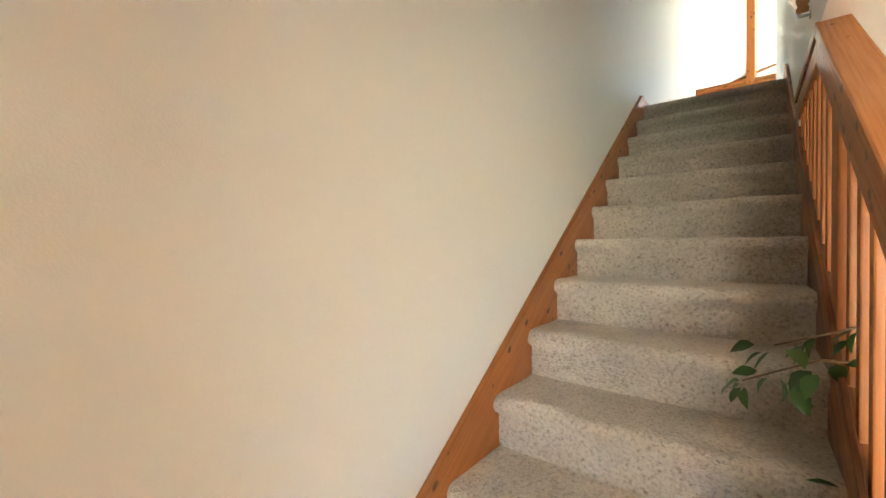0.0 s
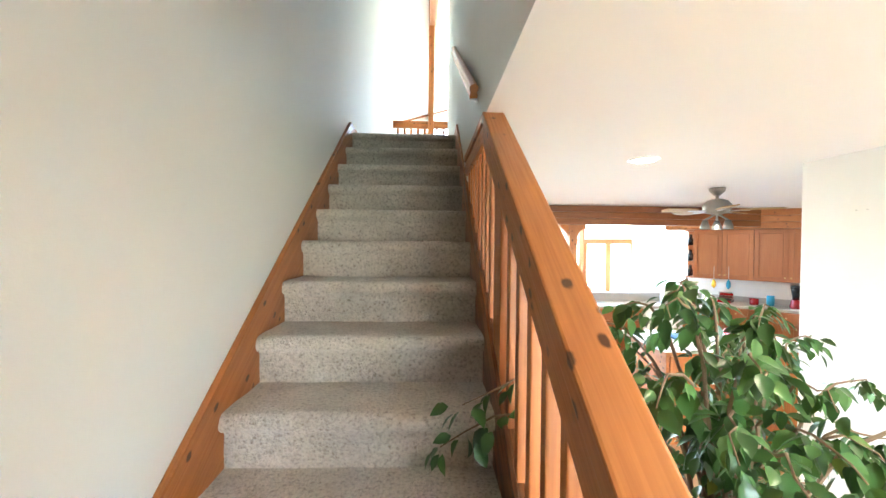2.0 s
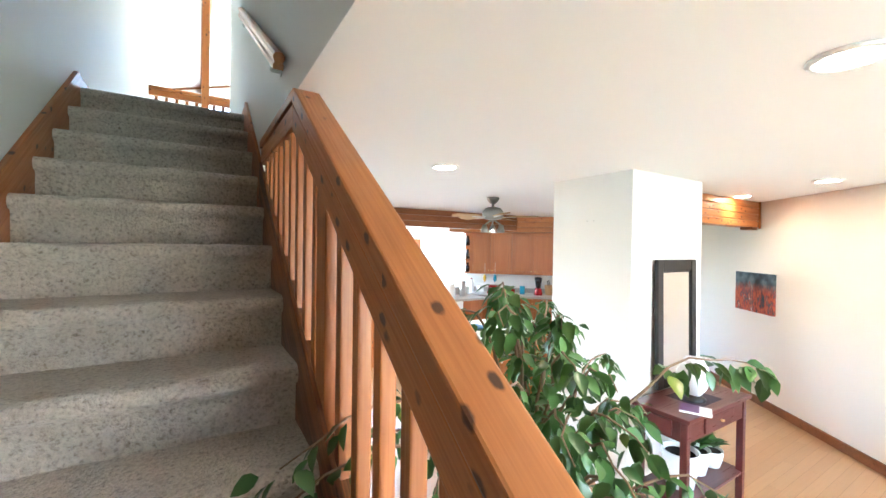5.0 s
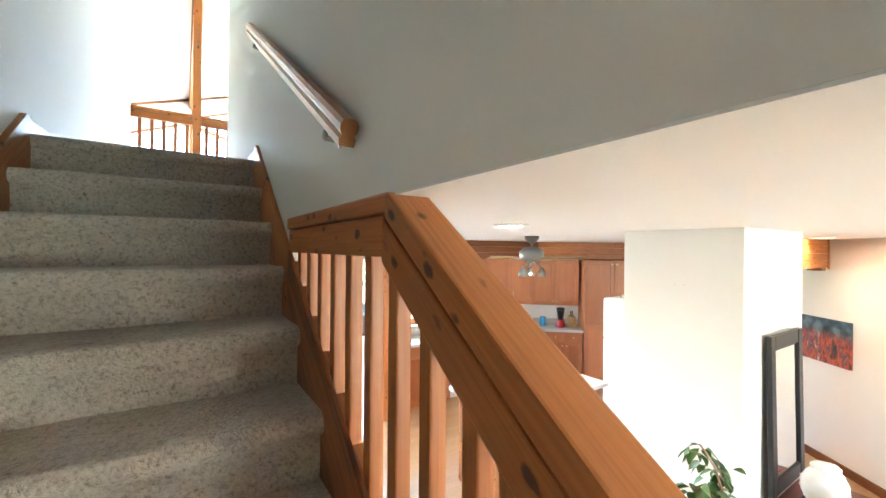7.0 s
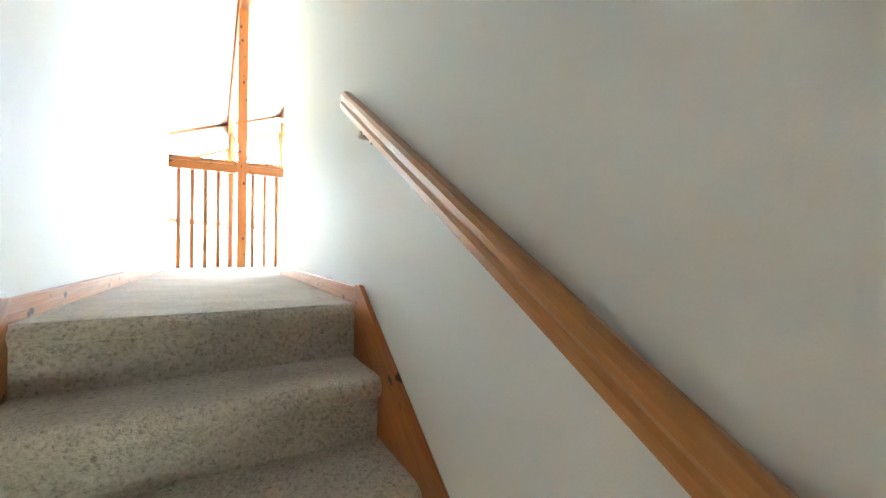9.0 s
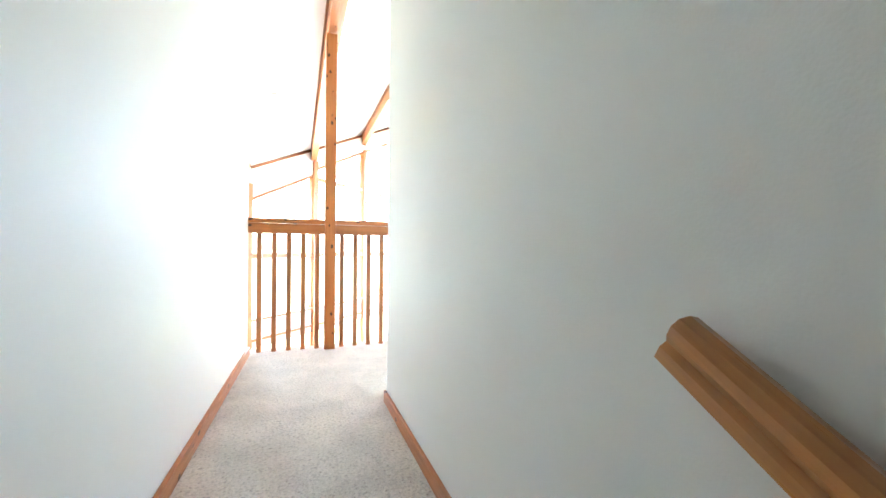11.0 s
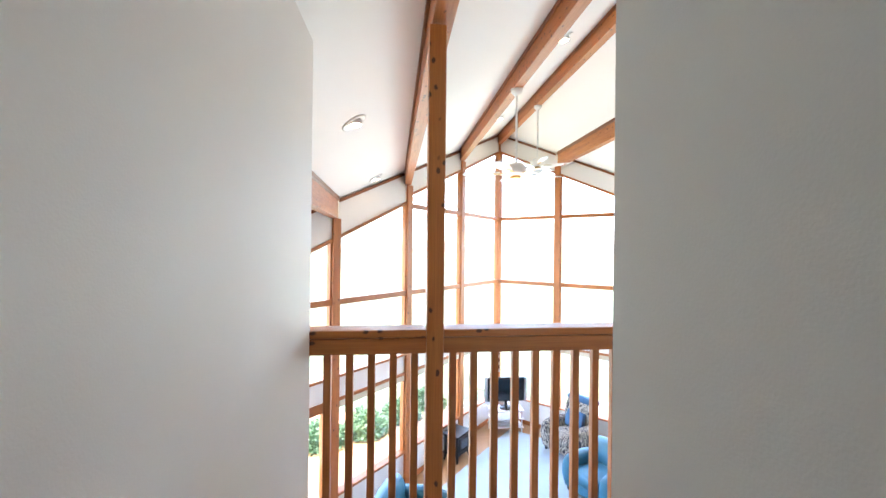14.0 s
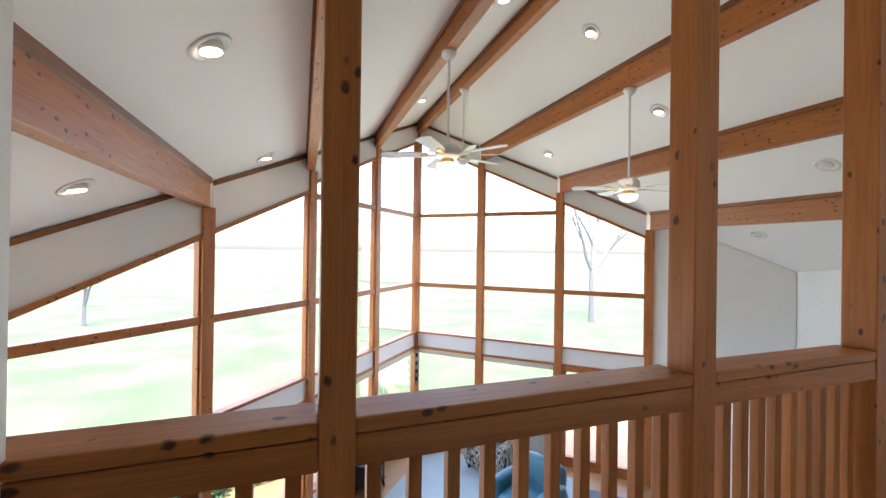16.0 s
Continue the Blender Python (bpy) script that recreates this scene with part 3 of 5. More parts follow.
def post(x, y, top, w, turn, label, base=0.0, foot=False):
    t = thing("timber_post", (x, y, base), label, "post", "timber posts of the great room")
    mm = Matrix.Translation((x, y, 0)) @ Matrix.Rotation(radians(turn), 4, "Z")
    part("shaft", box((-w / 2, -w / 2, base), (w / 2, w / 2, top), 0.006, mm), cedar["z"], t)
    if foot:
        part("cap_block", box((-w / 2 - 0.012, -w / 2 - 0.012, top - 0.02), (w / 2 + 0.012, w / 2 + 0.012, top + 0.1), 0.004, mm), cedar["z"], t)


def beam(x, y0, y1, depth, w, label):
    t = thing("ceiling_beam", (x, y0, roof(x) - depth), label, "beam", "beams under the sloping ceiling")
    s = -PITCH if x > RIDGE_X else PITCH
    if abs(x - RIDGE_X) < 0.01:
        s = 0
    pts = [(x - w / 2, roof(x) - depth), (x + w / 2, roof(x) - depth), (x + w / 2, roof(x) + s * w / 2 - 0.002), (x - w / 2, roof(x) - s * w / 2 - 0.002)]
    if s == 0:
        pts = pts[:2] + [(x + w / 2, RIDGE_Z - PITCH * w / 2), (x, RIDGE_Z - 0.004), (x - w / 2, RIDGE_Z - PITCH * w / 2)]
    part("timber", prism(pts, y0, y1, bevel=0.006), cedar["y"], t)
    for k in (-1, 1):
        xa = x + k * (w / 2 + 0.001)
        xb = x + k * (w / 2 + 0.02)
        za, zb = roof(xa), roof(xb)
        part("ceiling_trim", prism([(xa, za - 0.05), (xb, zb - 0.05), (xb, zb - 0.003), (xa, za - 0.003)], y0, y1), cedar_dark["y"], t)


for k, x in enumerate(LX[:5]):
    beam(x, 5.91 if x > 0.9 else (7.15 if x < 0 else 3.0), left_leg(x) - 0.05, 0.27, 0.11, "long knotty cedar beam running to the glazed prow")
    post(x, left_leg(x), roof(x) - 0.27, 0.15 if k == 0 else 0.14, 45 if k == 0 else 48, "square cedar post between the tall windows")
for x in RX[1:]:
    beam(x, 5.91, right_leg(x) - 0.05, 0.28, 0.11, "long knotty cedar beam running to the glazed prow")
    post(x, right_leg(x), roof(x) - 0.28, 0.14, 43, "square cedar post between the tall windows")

# ---- gallery balustrade ----
RAIL_Y = 7.125
for x, w in ((0.655, 0.088), (1.885, 0.108), (2.985, 0.125)):
    post(x, RAIL_Y + w / 2, roof(x) - 0.27, w, 0, "square knotty cedar post rising from the gallery rail to a beam", LAND)


def rail_section(x0, x1, nb):
    t = thing("gallery_railing", (x0, RAIL_Y, LAND), "knotty cedar gallery railing with square balusters", "railing", "gallery railings")
    part("cap_rail", box((x0, RAIL_Y, 3.782), (x1, RAIL_Y + 0.14, 3.821), 0.007), cedar["x"], t)
    part("sub_rail", box((x0, RAIL_Y + 0.003, 3.700), (x1, RAIL_Y + 0.05, 3.779), 0.005), cedar["x"], t)
    for k in range(nb):
        x = x0 + (x1 - x0) * (k + 0.5) / nb
        part("baluster", box((x - 0.019, RAIL_Y + 0.06, LAND - 0.0), (x + 0.019, RAIL_Y + 0.098, 3.782), 0.004), baluster_mat, t)


rail_section(-0.05, 0.611, 6)
rail_section(0.699, 1.830, 10)
rail_section(1.940, 2.921, 10)
rail_section(3.049, 5.2, 20)

# ---- the staircase ----
stairs = thing("staircase", (SW / 2, nose(1), 0), "straight flight of stairs wrapped in flecked beige carpet", "stairs")


def step_mesh(k):
    y0, z1 = nose(k), k * RISE
    prof = [(y0 + 0.035, z1 - RISE - 0.012), (y0 + 0.033, z1 - RISE + 0.05), (y0 + 0.032, z1 - 0.075), (y0 + 0.026, z1 - 0.060)]
    for j in range(7):
        a = radians(235 - j * 145 / 6)
        prof.append((y0 + 0.027 + 0.031 * math.cos(a), z1 - 0.031 + 0.031 * math.sin(a)))
    last = y0 + (RUN + 0.04 if k < 15 else 0.06)
    prof += [(y0 + 0.06, z1 + 0.001), (y0 + 0.12, z1), (y0 + 0.2 if k < 15 else y0 + 0.05, z1 - 0.001), (last, z1)] if k < 15 else [(y0 + 0.06, z1 + 0.001)]
    bm = bmesh.new()
    nx = 44
    rows = []
    for i in range(nx + 1):
        x = -0.012 + (SW + 0.012) * i / nx
        row = []
        for y, z in prof:
            d = noise.noise(Vector((x * 9, y * 9 + k, z * 9))) * 0.0035 + noise.noise(Vector((x * 55, y * 55, z * 55))) * 0.0022
            row.append(bm.verts.new((x, y - d, z + d * 0.8)))
        rows.append(row)
    for r, s in zip(rows, rows[1:]):
        for j in range(len(prof) - 1):
            bm.faces.new((r[j], s[j], s[j + 1], r[j + 1]))
    return bm


for k in range(1, 16):
    part("step", step_mesh(k), carpet, stairs, smooth=True)
zl = lambda y, up: (y - nose(15)) / RUN * RISE + LAND + up
side = Matrix(((0, 1, 0, 0), (1, 0, 0, 0), (0, 0, 1, 0), (0, 0, 0, 1)))
skirt = [(0.0, zl(0.0, -0.36)), (4.02, zl(4.02, -0.36)), (4.02, zl(3.97, 0.098)), (3.97, zl(3.97, 0.098)), (0.0, zl(0.0, 0.098))]
part("skirt_board", prism(skirt, -0.031, -0.008, side, 0.003), cedar_rail, stairs, "orange-brown cedar skirt board")
skirt2 = [(3.16, zl(3.16, -0.36)), (4.02, zl(4.02, -0.36)), (4.02, zl(3.97, 0.098)), (3.97, zl(3.97, 0.098)), (3.16, zl(3.16, 0.098))]
part("skirt_board", prism(skirt2, SW - 0.018, SW - 0.001, side, 0.003), cedar_rail, stairs, "orange-brown cedar skirt board")
string = [(0.0, zl(0.0, -0.36)), (3.187, zl(3.187, -0.36)), (3.187, zl(3.187, 0.05)), (0.0, zl(0.0, 0.05))]
lip = [(0.0, zl(0.0, -0.30)), (3.157, zl(3.157, -0.30)), (3.157, zl(3.157, 0.112)), (0.0, zl(0.0, 0.112))]
part("stringer_lip", prism(lip, SW - 0.020, SW - 0.006, side, 0.003), string_mat, stairs, "cedar facing board along the steps")
part("stringer", prism(string, SW - 0.004, SW + 0.042, side, 0.006), string_mat, stairs, "heavy cedar stringer under the balusters")
# board wall below the stringer closes the side of the flight
part("apron", prism([(0.0, 0.0), (3.187, 0.0), (3.187, zl(3.187, -0.365)), (0.6, zl(0.6, -0.365))], SW + 0.01, SW + 0.06, side), wall_mat, stairs, "white panel under the stringer")

# baseboards on the landing
for x0, x1 in ((-0.019, 0.0), (SW - 0.016, SW - 0.001)):
    if x0 < 0:
        mm, ln = leg_frame((-0.032, 4.0), (0.04, 7.13))
        b = part("baseboard", prism([(0, LAND), (ln, LAND), (ln, LAND + 0.062), (0, LAND + 0.062)], -0.018, -0.001, mm), cedar["y"])
    else:
        b = part("baseboard", box((x0, 3.97, LAND), (x1, 5.88, LAND + 0.062), 0.003), cedar["y"])
    tagged(b, "cedar baseboard along the landing wall", "baseboard", kind="structure")

# sloping stair railing with its short level return to the wall
rail = thing("stair_railing", (SW + 0.03, 3.19, CEIL - 0.03), "knotty cedar stair railing with a broad top board", "railing")
BEND, TOPZ, NEWEL = 2.345, 2.380, 1.978
zr = lambda y: TOPZ + (y - BEND) * RISE / RUN
part("level_cap", box((SW - 0.016, BEND - 0.014, TOPZ - 0.04), (SW + 0.074, 3.189, TOPZ), 0.006), cedar["y"], rail)
part("level_board", box((SW - 0.008, BEND + 0.02, TOPZ - 0.125), (SW + 0.034, 3.189, TOPZ - 0.043), 0.005), cedar["y"], rail)
part("sloping_cap", prism([(0.05, zr(0.05) - 0.048), (BEND + 0.002, zr(BEND) - 0.048), (BEND - 0.014, zr(BEND - 0.014) + 0.009), (0.05, zr(0.05) + 0.009)], SW - 0.016, SW + 0.074, side, 0.006), cedar_rail, rail)
part("sloping_board", prism([(0.05, zr(0.05) - 0.155), (BEND + 0.03, zr(BEND + 0.03) - 0.155), (BEND + 0.018, zr(BEND) - 0.052), (0.05, zr(0.05) - 0.052)], SW - 0.008, SW + 0.034, side, 0.005), cedar_rail, rail)
part("newel", box((SW - 0.0065, NEWEL - 0.046, zl(NEWEL, -0.03)), (SW + 0.0325, NEWEL + 0.046, zr(NEWEL) - 0.10), 0.004), cedar["z"], rail, "thicker cedar newel between the balusters")
y = 3.085
while y > 0.15:
    if abs(y - NEWEL) < 0.07:
        y -= 0.1235
        continue
    tz = (TOPZ - 0.05) if y > BEND + 0.03 else zr(y) - 0.06
    part("baluster", box((SW + 0.003, y - 0.018, zl(y, 0.02)), (SW + 0.037, y + 0.018, tz), 0.004), baluster_mat, rail)
    y -= 0.1235

# wall handrail with brackets
hr = thing("wall_handrail", (SW - 0.05, 2.45, 2.5), "varnished oak wall handrail with a moulded profile", "handrail")
a, b = Vector((SW - 0.036, 2.485, 2.522)), Vector((SW - 0.036, 4.08, 3.487))
d = (b - a)
u = d.normalized()
wv = Vector((0, -u.z, u.y))
prof = [(-0.022, -0.045), (0.022, -0.045), (0.024, -0.02), (0.017, -0.008), (0.024, 0.006), (0.026, 0.026), (0.018, 0.041), (0.0, 0.046), (-0.018, 0.041), (-0.026, 0.026), (-0.024, 0.006), (-0.017, -0.008), (-0.024, -0.02)]
bm = bmesh.new()
e0 = [bm.verts.new(a + Vector((p * 0.82, 0, 0)) + wv * q * 0.68) for p, q in prof]
e1 = [bm.verts.new(b + Vector((p * 0.82, 0, 0)) + wv * q * 0.68) for p, q in prof]
bm.faces.new(e0)
bm.faces.new(e1[::-1])
for i in range(len(prof)):
    j = (i + 1) % len(prof)
    bm.faces.new((e0[i], e1[i], e1[j], e0[j]))
part("rail", bm, oak_rail, hr)
for f in (0.09, 0.88):
    p = a + d * f - wv * 0.032
    bm = rod(p, p - wv * 0.035, 0.007)
    rod(p - wv * 0.033, Vector((SW, p.y, p.z - 0.036)), 0.007, bm=bm)
    rod(Vector((SW - 0.006, p.y, p.z - 0.036)), Vector((SW, p.y, p.z - 0.036)), 0.018, bm=bm)
    part("bracket", bm, steel, hr, "nickel bracket")

# ---- outdoors ----
bm = bmesh.new()
bmesh.ops.create_grid(bm, x_segments=90, y_segments=90, size=1)
for v in bm.verts:
    r = v.co.to_2d()
    k = max(abs(r.x), abs(r.y))
    v.co.x, v.co.y = r.x * (14 + 900 * k ** 6), 8 + r.y * (14 + 900 * k ** 6)
    far = max(0, (Vector((v.co.x - 2, v.co.y - 8)).length - 13))
    v.co.z = -0.2 + min(far, 60) * 0.012 * noise.noise(Vector((v.co.x * 0.05, v.co.y * 0.05, 0)))
tagged(part("ground", bm, lawn_mat, smooth=True), "pale spring lawn around the house", "lawn", kind="structure")
m, ln = leg_frame((RIDGE_X, 15.0), (-4.6, left_leg(-4.6)))
tagged(part("patio", box((0.2, -2.0, -0.19), (ln, -0.1, -0.03), 0.01, m), concrete), "pale concrete patio outside the windows", "patio", kind="structure")


def leaf_mesh(bm, at, d, size, width, droop=0.25, roll=0.0):
    """A pointed oval leaf folded along its midrib."""
    d = d.normalized()
    s = d.cross(Vector((0, 0, 1)))
    s = s.normalized() if s.length > 1e-3 else Vector((1, 0, 0))
    s = Matrix.Rotation(roll, 3, d) @ s
    n = s.cross(d)
    mid, l, r = [], [], []
    for f, w in ((0.0, 0.0), (0.22, 0.75), (0.48, 1.0), (0.76, 0.62), (1.0, 0.0)):
        c = at + d * size * f - Vector((0, 0, 1)) * droop * size * f * f
        mid.append(bm.verts.new(c))
        if 0 < f < 1:
            l.append(bm.verts.new(c + s * width * w * size + n * 0.10 * w * size))
            r.append(bm.verts.new(c - s * width * w * size + n * 0.10 * w * size))
    for e, flip in ((l, False), (r, True)):
        fs = [(mid[0], mid[1], e[0]), (mid[1], mid[2], e[1], e[0]), (mid[2], mid[3], e[2], e[1]), (mid[3], mid[4], e[2])]
        for f in fs:
            bm.faces.new(f if flip else f[::-1])


def bush(at, r, seed):
    rnd = random.Random(seed)
    t = thing("shrub", at, "rounded clipped green shrub beside the patio", "shrub", "shrubs beside the patio")
    bm = bmesh.new()
    for _ in range(2600):
        d = Vector((rnd.gauss(0, 1), rnd.gauss(0, 1), rnd.gauss(0.25, 1))).normalized()
        k = 0.72 + 0.28 * rnd.random() + 0.13 * noise.noise(d * 2.3 + Vector((seed, 0, 0)))
        p = Vector(at) + Vector((d.x * r, d.y * r, 0.42 * r + max(-0.35, d.z) * r * 0.85)) * k
        leaf_mesh(bm, p, d + Vector((rnd.uniform(-1, 1), rnd.uniform(-1, 1), rnd.uniform(-0.4, 1))) * 0.7, 0.075, 0.34, 0.1, rnd.uniform(-1, 1))
    part("foliage", bm, bush_mat, t)
    core = bmesh.new()
    bmesh.ops.create_icosphere(core, subdivisions=4, radius=1)
    for v in core.verts:
        d = v.co.normalized()
        k = 0.80 + 0.13 * noise.noise(d * 2.3 + Vector((seed, 0, 0))) + 0.09 * noise.noise(d * 14)
        v.co = Vector(at) + Vector((d.x * r, d.y * r, 0.42 * r + max(-0.45, d.z) * r * 0.85)) * k
    part("inner_growth", core, bush_mat, t)
    bm = None
    for k in range(6):
        a = rnd.uniform(0, 6.28)
        bm = rod(Vector(at) - Vector((0, 0, 0.03)), Vector(at) + Vector((math.cos(a) * r * 0.5, math.sin(a) * r * 0.5, r * 0.9)), 0.02, 0.008, 6, bm)
    part("stems", bm, bark, t)


for k, (x, y, r) in enumerate(((-3.5, 12.6, 0.75), (-2.5, 12.95, 0.7), (-1.6, 13.25, 0.75), (-0.75, 13.6, 0.7), (0.1, 14.05, 0.72), (0.95, 14.7, 0.7), (1.7, 15.5, 0.65))):
    bush((x - 0.3, y + 0.35, -0.2), r * 0.76, k + 3)


def bare_tree(at, height, seed, label):
    rnd = random.Random(seed)
    t = thing("tree", at, label, "tree")
    trunk, limbs, twigs = bmesh.new(), bmesh.new(), bmesh.new()

    def grow(bm, p, d, ln, r, level):
        steps = 4
        for k in range(steps):
            q = p + d * ln / steps
            r2 = r * 0.86
            rod(p, q, r, r2, 7 if level < 2 else 5, bm)
            p, r = q, r2
            d = (d + Vector((rnd.uniform(-1, 1), rnd.uniform(-1, 1), rnd.uniform(-0.3, 0.7))) * 0.16).normalized()
            if level < 3 and k > 0:
                for _ in range(2 if level else 2):
                    e = (d + Vector((rnd.uniform(-1, 1), rnd.uniform(-1, 1), rnd.uniform(-0.1, 0.6))) * 0.95).normalized()
                    grow((limbs, twigs, twigs)[level], p, e, ln * rnd.uniform(0.5, 0.7), r * 0.55, level + 1)

    grow(trunk, Vector(at) - Vector((0, 0, 0.3)), Vector((0.02, 0.03, 1)), height * 0.62, height * 0.028, 0)
    part("trunk", trunk, bark, t)
    part("limbs", limbs, bark, t)
    part("twigs", twigs, bark, t)


bare_tree((18.0, 26.5, -0.2), 11.0, 5, "bare deciduous tree standing on the lawn in early spring")
bare_tree((-10.6, 33.0, -0.2), 4.5, 9, "small bare young tree far off on the lawn")

# ---- ceiling fans and recessed lamps ----


def fan(x, y, top, hub, span, white, label, lit=False, spin=0.0, block=None, kit=1):
    t = thing("ceiling_fan", (x, y, top), label, "ceiling fan", "ceiling fans")
    body, bl = (white_mat, blade_mat) if white else (nickel, light_wood)
    if block:
        part("mounting_block", box((x - 0.06, y - 0.04, top - 0.001), (x + 0.06, y + 0.04, top + block), 0.004), cedar["z"], t)
    part("canopy", turned([(0.075, 0.0), (0.07, -0.03), (0.03, -0.075)], (x, y, top)), body, t, smooth=True)
    part("downrod", rod((x, y, hub + 0.08), (x, y, top - 0.06), 0.014), body, t)
    part("motor", turned([(0.05, -0.07), (0.10, -0.055), (0.125, -0.02), (0.125, 0.03), (0.09, 0.07), (0.04, 0.085)], (x, y, hub)), body, t, smooth=True)
    for k in range(5):
        a = spin + k * 2 * math.pi / 5
        mm = Matrix.Translation((x, y, hub - 0.03)) @ Matrix.Rotation(a, 4, "Z") @ Matrix.Rotation(radians(9), 4, "X")
        own = bmesh.new()
        pts = [(0.19, -0.045), (span * 0.55, -0.065), (span, -0.07), (span + 0.035, 0), (span, 0.07), (span * 0.55, 0.065), (0.19, 0.045)]
        lo = [own.verts.new((p, q, -0.004)) for p, q in pts]
        hi = [own.verts.new((p, q, 0.004)) for p, q in pts]
        own.faces.new(lo)
        own.faces.new(hi[::-1])
        for i in range(len(pts)):
            j = (i + 1) % len(pts)
            own.faces.new((lo[i], hi[i], hi[j], lo[j]))
        own.transform(mm)
        b = part("blade", own, bl, t)
        part("blade_arm", box((0.09, -0.022, -0.012), (0.27, 0.022, -0.005), 0.003, mm), brass if white else steel, b)
    if kit == 1:
        part("light_collar", turned([(0.05, -0.12), (0.07, -0.10), (0.06, -0.07)], (x, y, hub)), brass, t, smooth=True)
        part("bowl", turned([(0.01, -0.20), (0.06, -0.19), (0.095, -0.16), (0.105, -0.12), (0.06, -0.118)], (x, y, hub)), opal_mat if lit else ceramic, t, "opal glass bowl", smooth=True)
    else:
        for k in range(3):
            a = spin + 0.4 + k * 2 * math.pi / 3
            c = Vector((x + 0.11 * math.cos(a), y + 0.11 * math.sin(a), hub - 0.13))
            arm = part("lamp_arm", rod((x, y, hub - 0.06), c, 0.01), nickel, t)
            part("lamp_shade", turned([(0.045, -0.09), (0.04, -0.05), (0.02, 0.0)], c, 16), nickel, arm, smooth=True)


fan(1.89, 9.75, roof(1.89) - 0.27, 5.19, 0.62, True, "white ceiling fan on a long rod under a beam", True, 0.25)
fan(3.08, 12.25, RIDGE_Z - 0.27, 5.86, 0.62, True, "white ceiling fan on a long rod under the ridge beam", False, 0.8, 0.27)
fan(4.22, 9.83, roof(4.22) - 0.28, 5.04, 0.62, True, "white ceiling fan with a lit opal bowl", True, 0.1, 0.28)
fan(3.54, 4.56, CEIL, 2.22, 0.5, False, "brushed nickel kitchen ceiling fan with three small lamps", False, 0.5, None, 2)


def can_light(x, y, z, normal, lit=True, size=0.115, tilt=True):
    t = thing("recessed_lamp", (x, y, z), "round white recessed ceiling lamp, lit warm" if lit else "round white recessed ceiling lamp, unlit", "ceiling lamp", "recessed ceiling lamps")
    mm = Matrix.Translation((x, y, z)) @ Vector(normal).to_track_quat("Z", "Y").to_matrix().to_4x4()
    own = turned([(size, 0.0), (size * 1.02, 0.006), (size * 0.82, 0.012), (size * 0.78, 0.002)], (0, 0, 0), 32)
    own.transform(mm)
    part("trim_ring", own, white_mat, t, smooth=True)
    if tilt:
        own = turned([(size * 0.55, -0.02), (size * 0.58, 0.02), (size * 0.5, 0.026)], (0, 0, 0), 24)
        own.transform(mm @ Matrix.Rotation(radians(20), 4, "X"))
        part("eyeball", own, white_mat, t, smooth=True)
        own = turned([(size * 0.46, 0.0265), (size * 0.46, 0.029)], (0, 0, 0), 24)
        own.transform(mm @ Matrix.Rotation(radians(20), 4, "X"))
    else:
        own = turned([(size * 0.76, 0.004), (size * 0.76, 0.008)], (0, 0, 0), 24)
        own.transform(mm)
    part("bulb", own, bulb_mat if lit else ceramic, t)


NL, NR = (PITCH, 0, -1), (-PITCH, 0, -1)
for x, y in ((0.1, 8.5), (0.15, 11.24), (-0.9, 9.55), (2.45, 9.7), (2.45, 12.6)):
    can_light(x, y, roof(x), NL)
for x, y, on in ((4.85, 9.98, True), (4.85, 12.4, True), (6.1, 8.87, False), (7.2, 10.25, False), (3.7, 9.9, True)):
    can_light(x, y, roof(x), NR, on)
for x, y in ((2.2, 1.264), (2.1, 3.33), (5.5, 2.8), (4.9, 1.98)):
    can_light(x, y, CEIL, (0, 0, -1), True, 0.1, False)

# ---- lower room: column, hall wall, soffits ----
tagged(part("column_wall", box((3.245, 2.605, 0), (4.24, 3.35, CEIL), 0.004), wall_mat), "broad white square column with nail holes", "column", kind="structure")
for y in (2.93, 2.99):
    col = bpy.data.objects["column_wall"]
    part("nail", rod((3.236, y, 2.055), (3.2455, y, 2.055), 0.004, sides=8), steel, col)
u60 = Vector((0.6, 0.8))
h0, h1 = Vector((6.15, 2.7)) - u60 * 1.5, Vector((6.15, 2.7)) + u60 * 1.7
plan_wall("wall_hall", h0, h1, 0, [(0, CEIL), (1, CEIL)], hall_mat, "peach white hall wall with a hung painting", 0.1)
mh, hl = leg_frame(h0, h1)
tagged(part("baseboard_hall", prism([(0, 0), (hl, 0), (hl, 0.09), (0, 0.09)], 0.0, 0.018, mh), cedar_dark["y"]), "dark wooden baseboard of the hall", "baseboard", kind="structure")
sof = thing("hall_soffit", (5.4, 2.95, CEIL), "planked cedar soffit beam with a bracket at its end", "beam")
for k in range(4):
    part("plank", box((4.3, 2.92, 2.112 + k * 0.0755), (6.27, 3.1, 2.184 + k * 0.0755), 0.006), cedar["x"], sof)
part("end_board", box((6.245, 2.905, 2.095), (6.275, 2.919, CEIL - 0.002), 0.003), cedar["z"], sof)
part("bracket", box((6.1, 2.93, 2.08), (6.245, 3.05, 2.111), 0.004), cedar_dark["x"], sof)

# painting on the hall wall
pt = thing("painting", (6.3, 2.95, 1.35), "unframed abstract canvas painted in red, orange and teal", "painting")
s0 = (Vector((6.15, 2.7)) - h0).length
part("canvas", box((s0 - 0.0, 0.004, 1.09), (s0 + 0.66, 0.034, 1.565), 0.003, mh), painting_mat, pt)

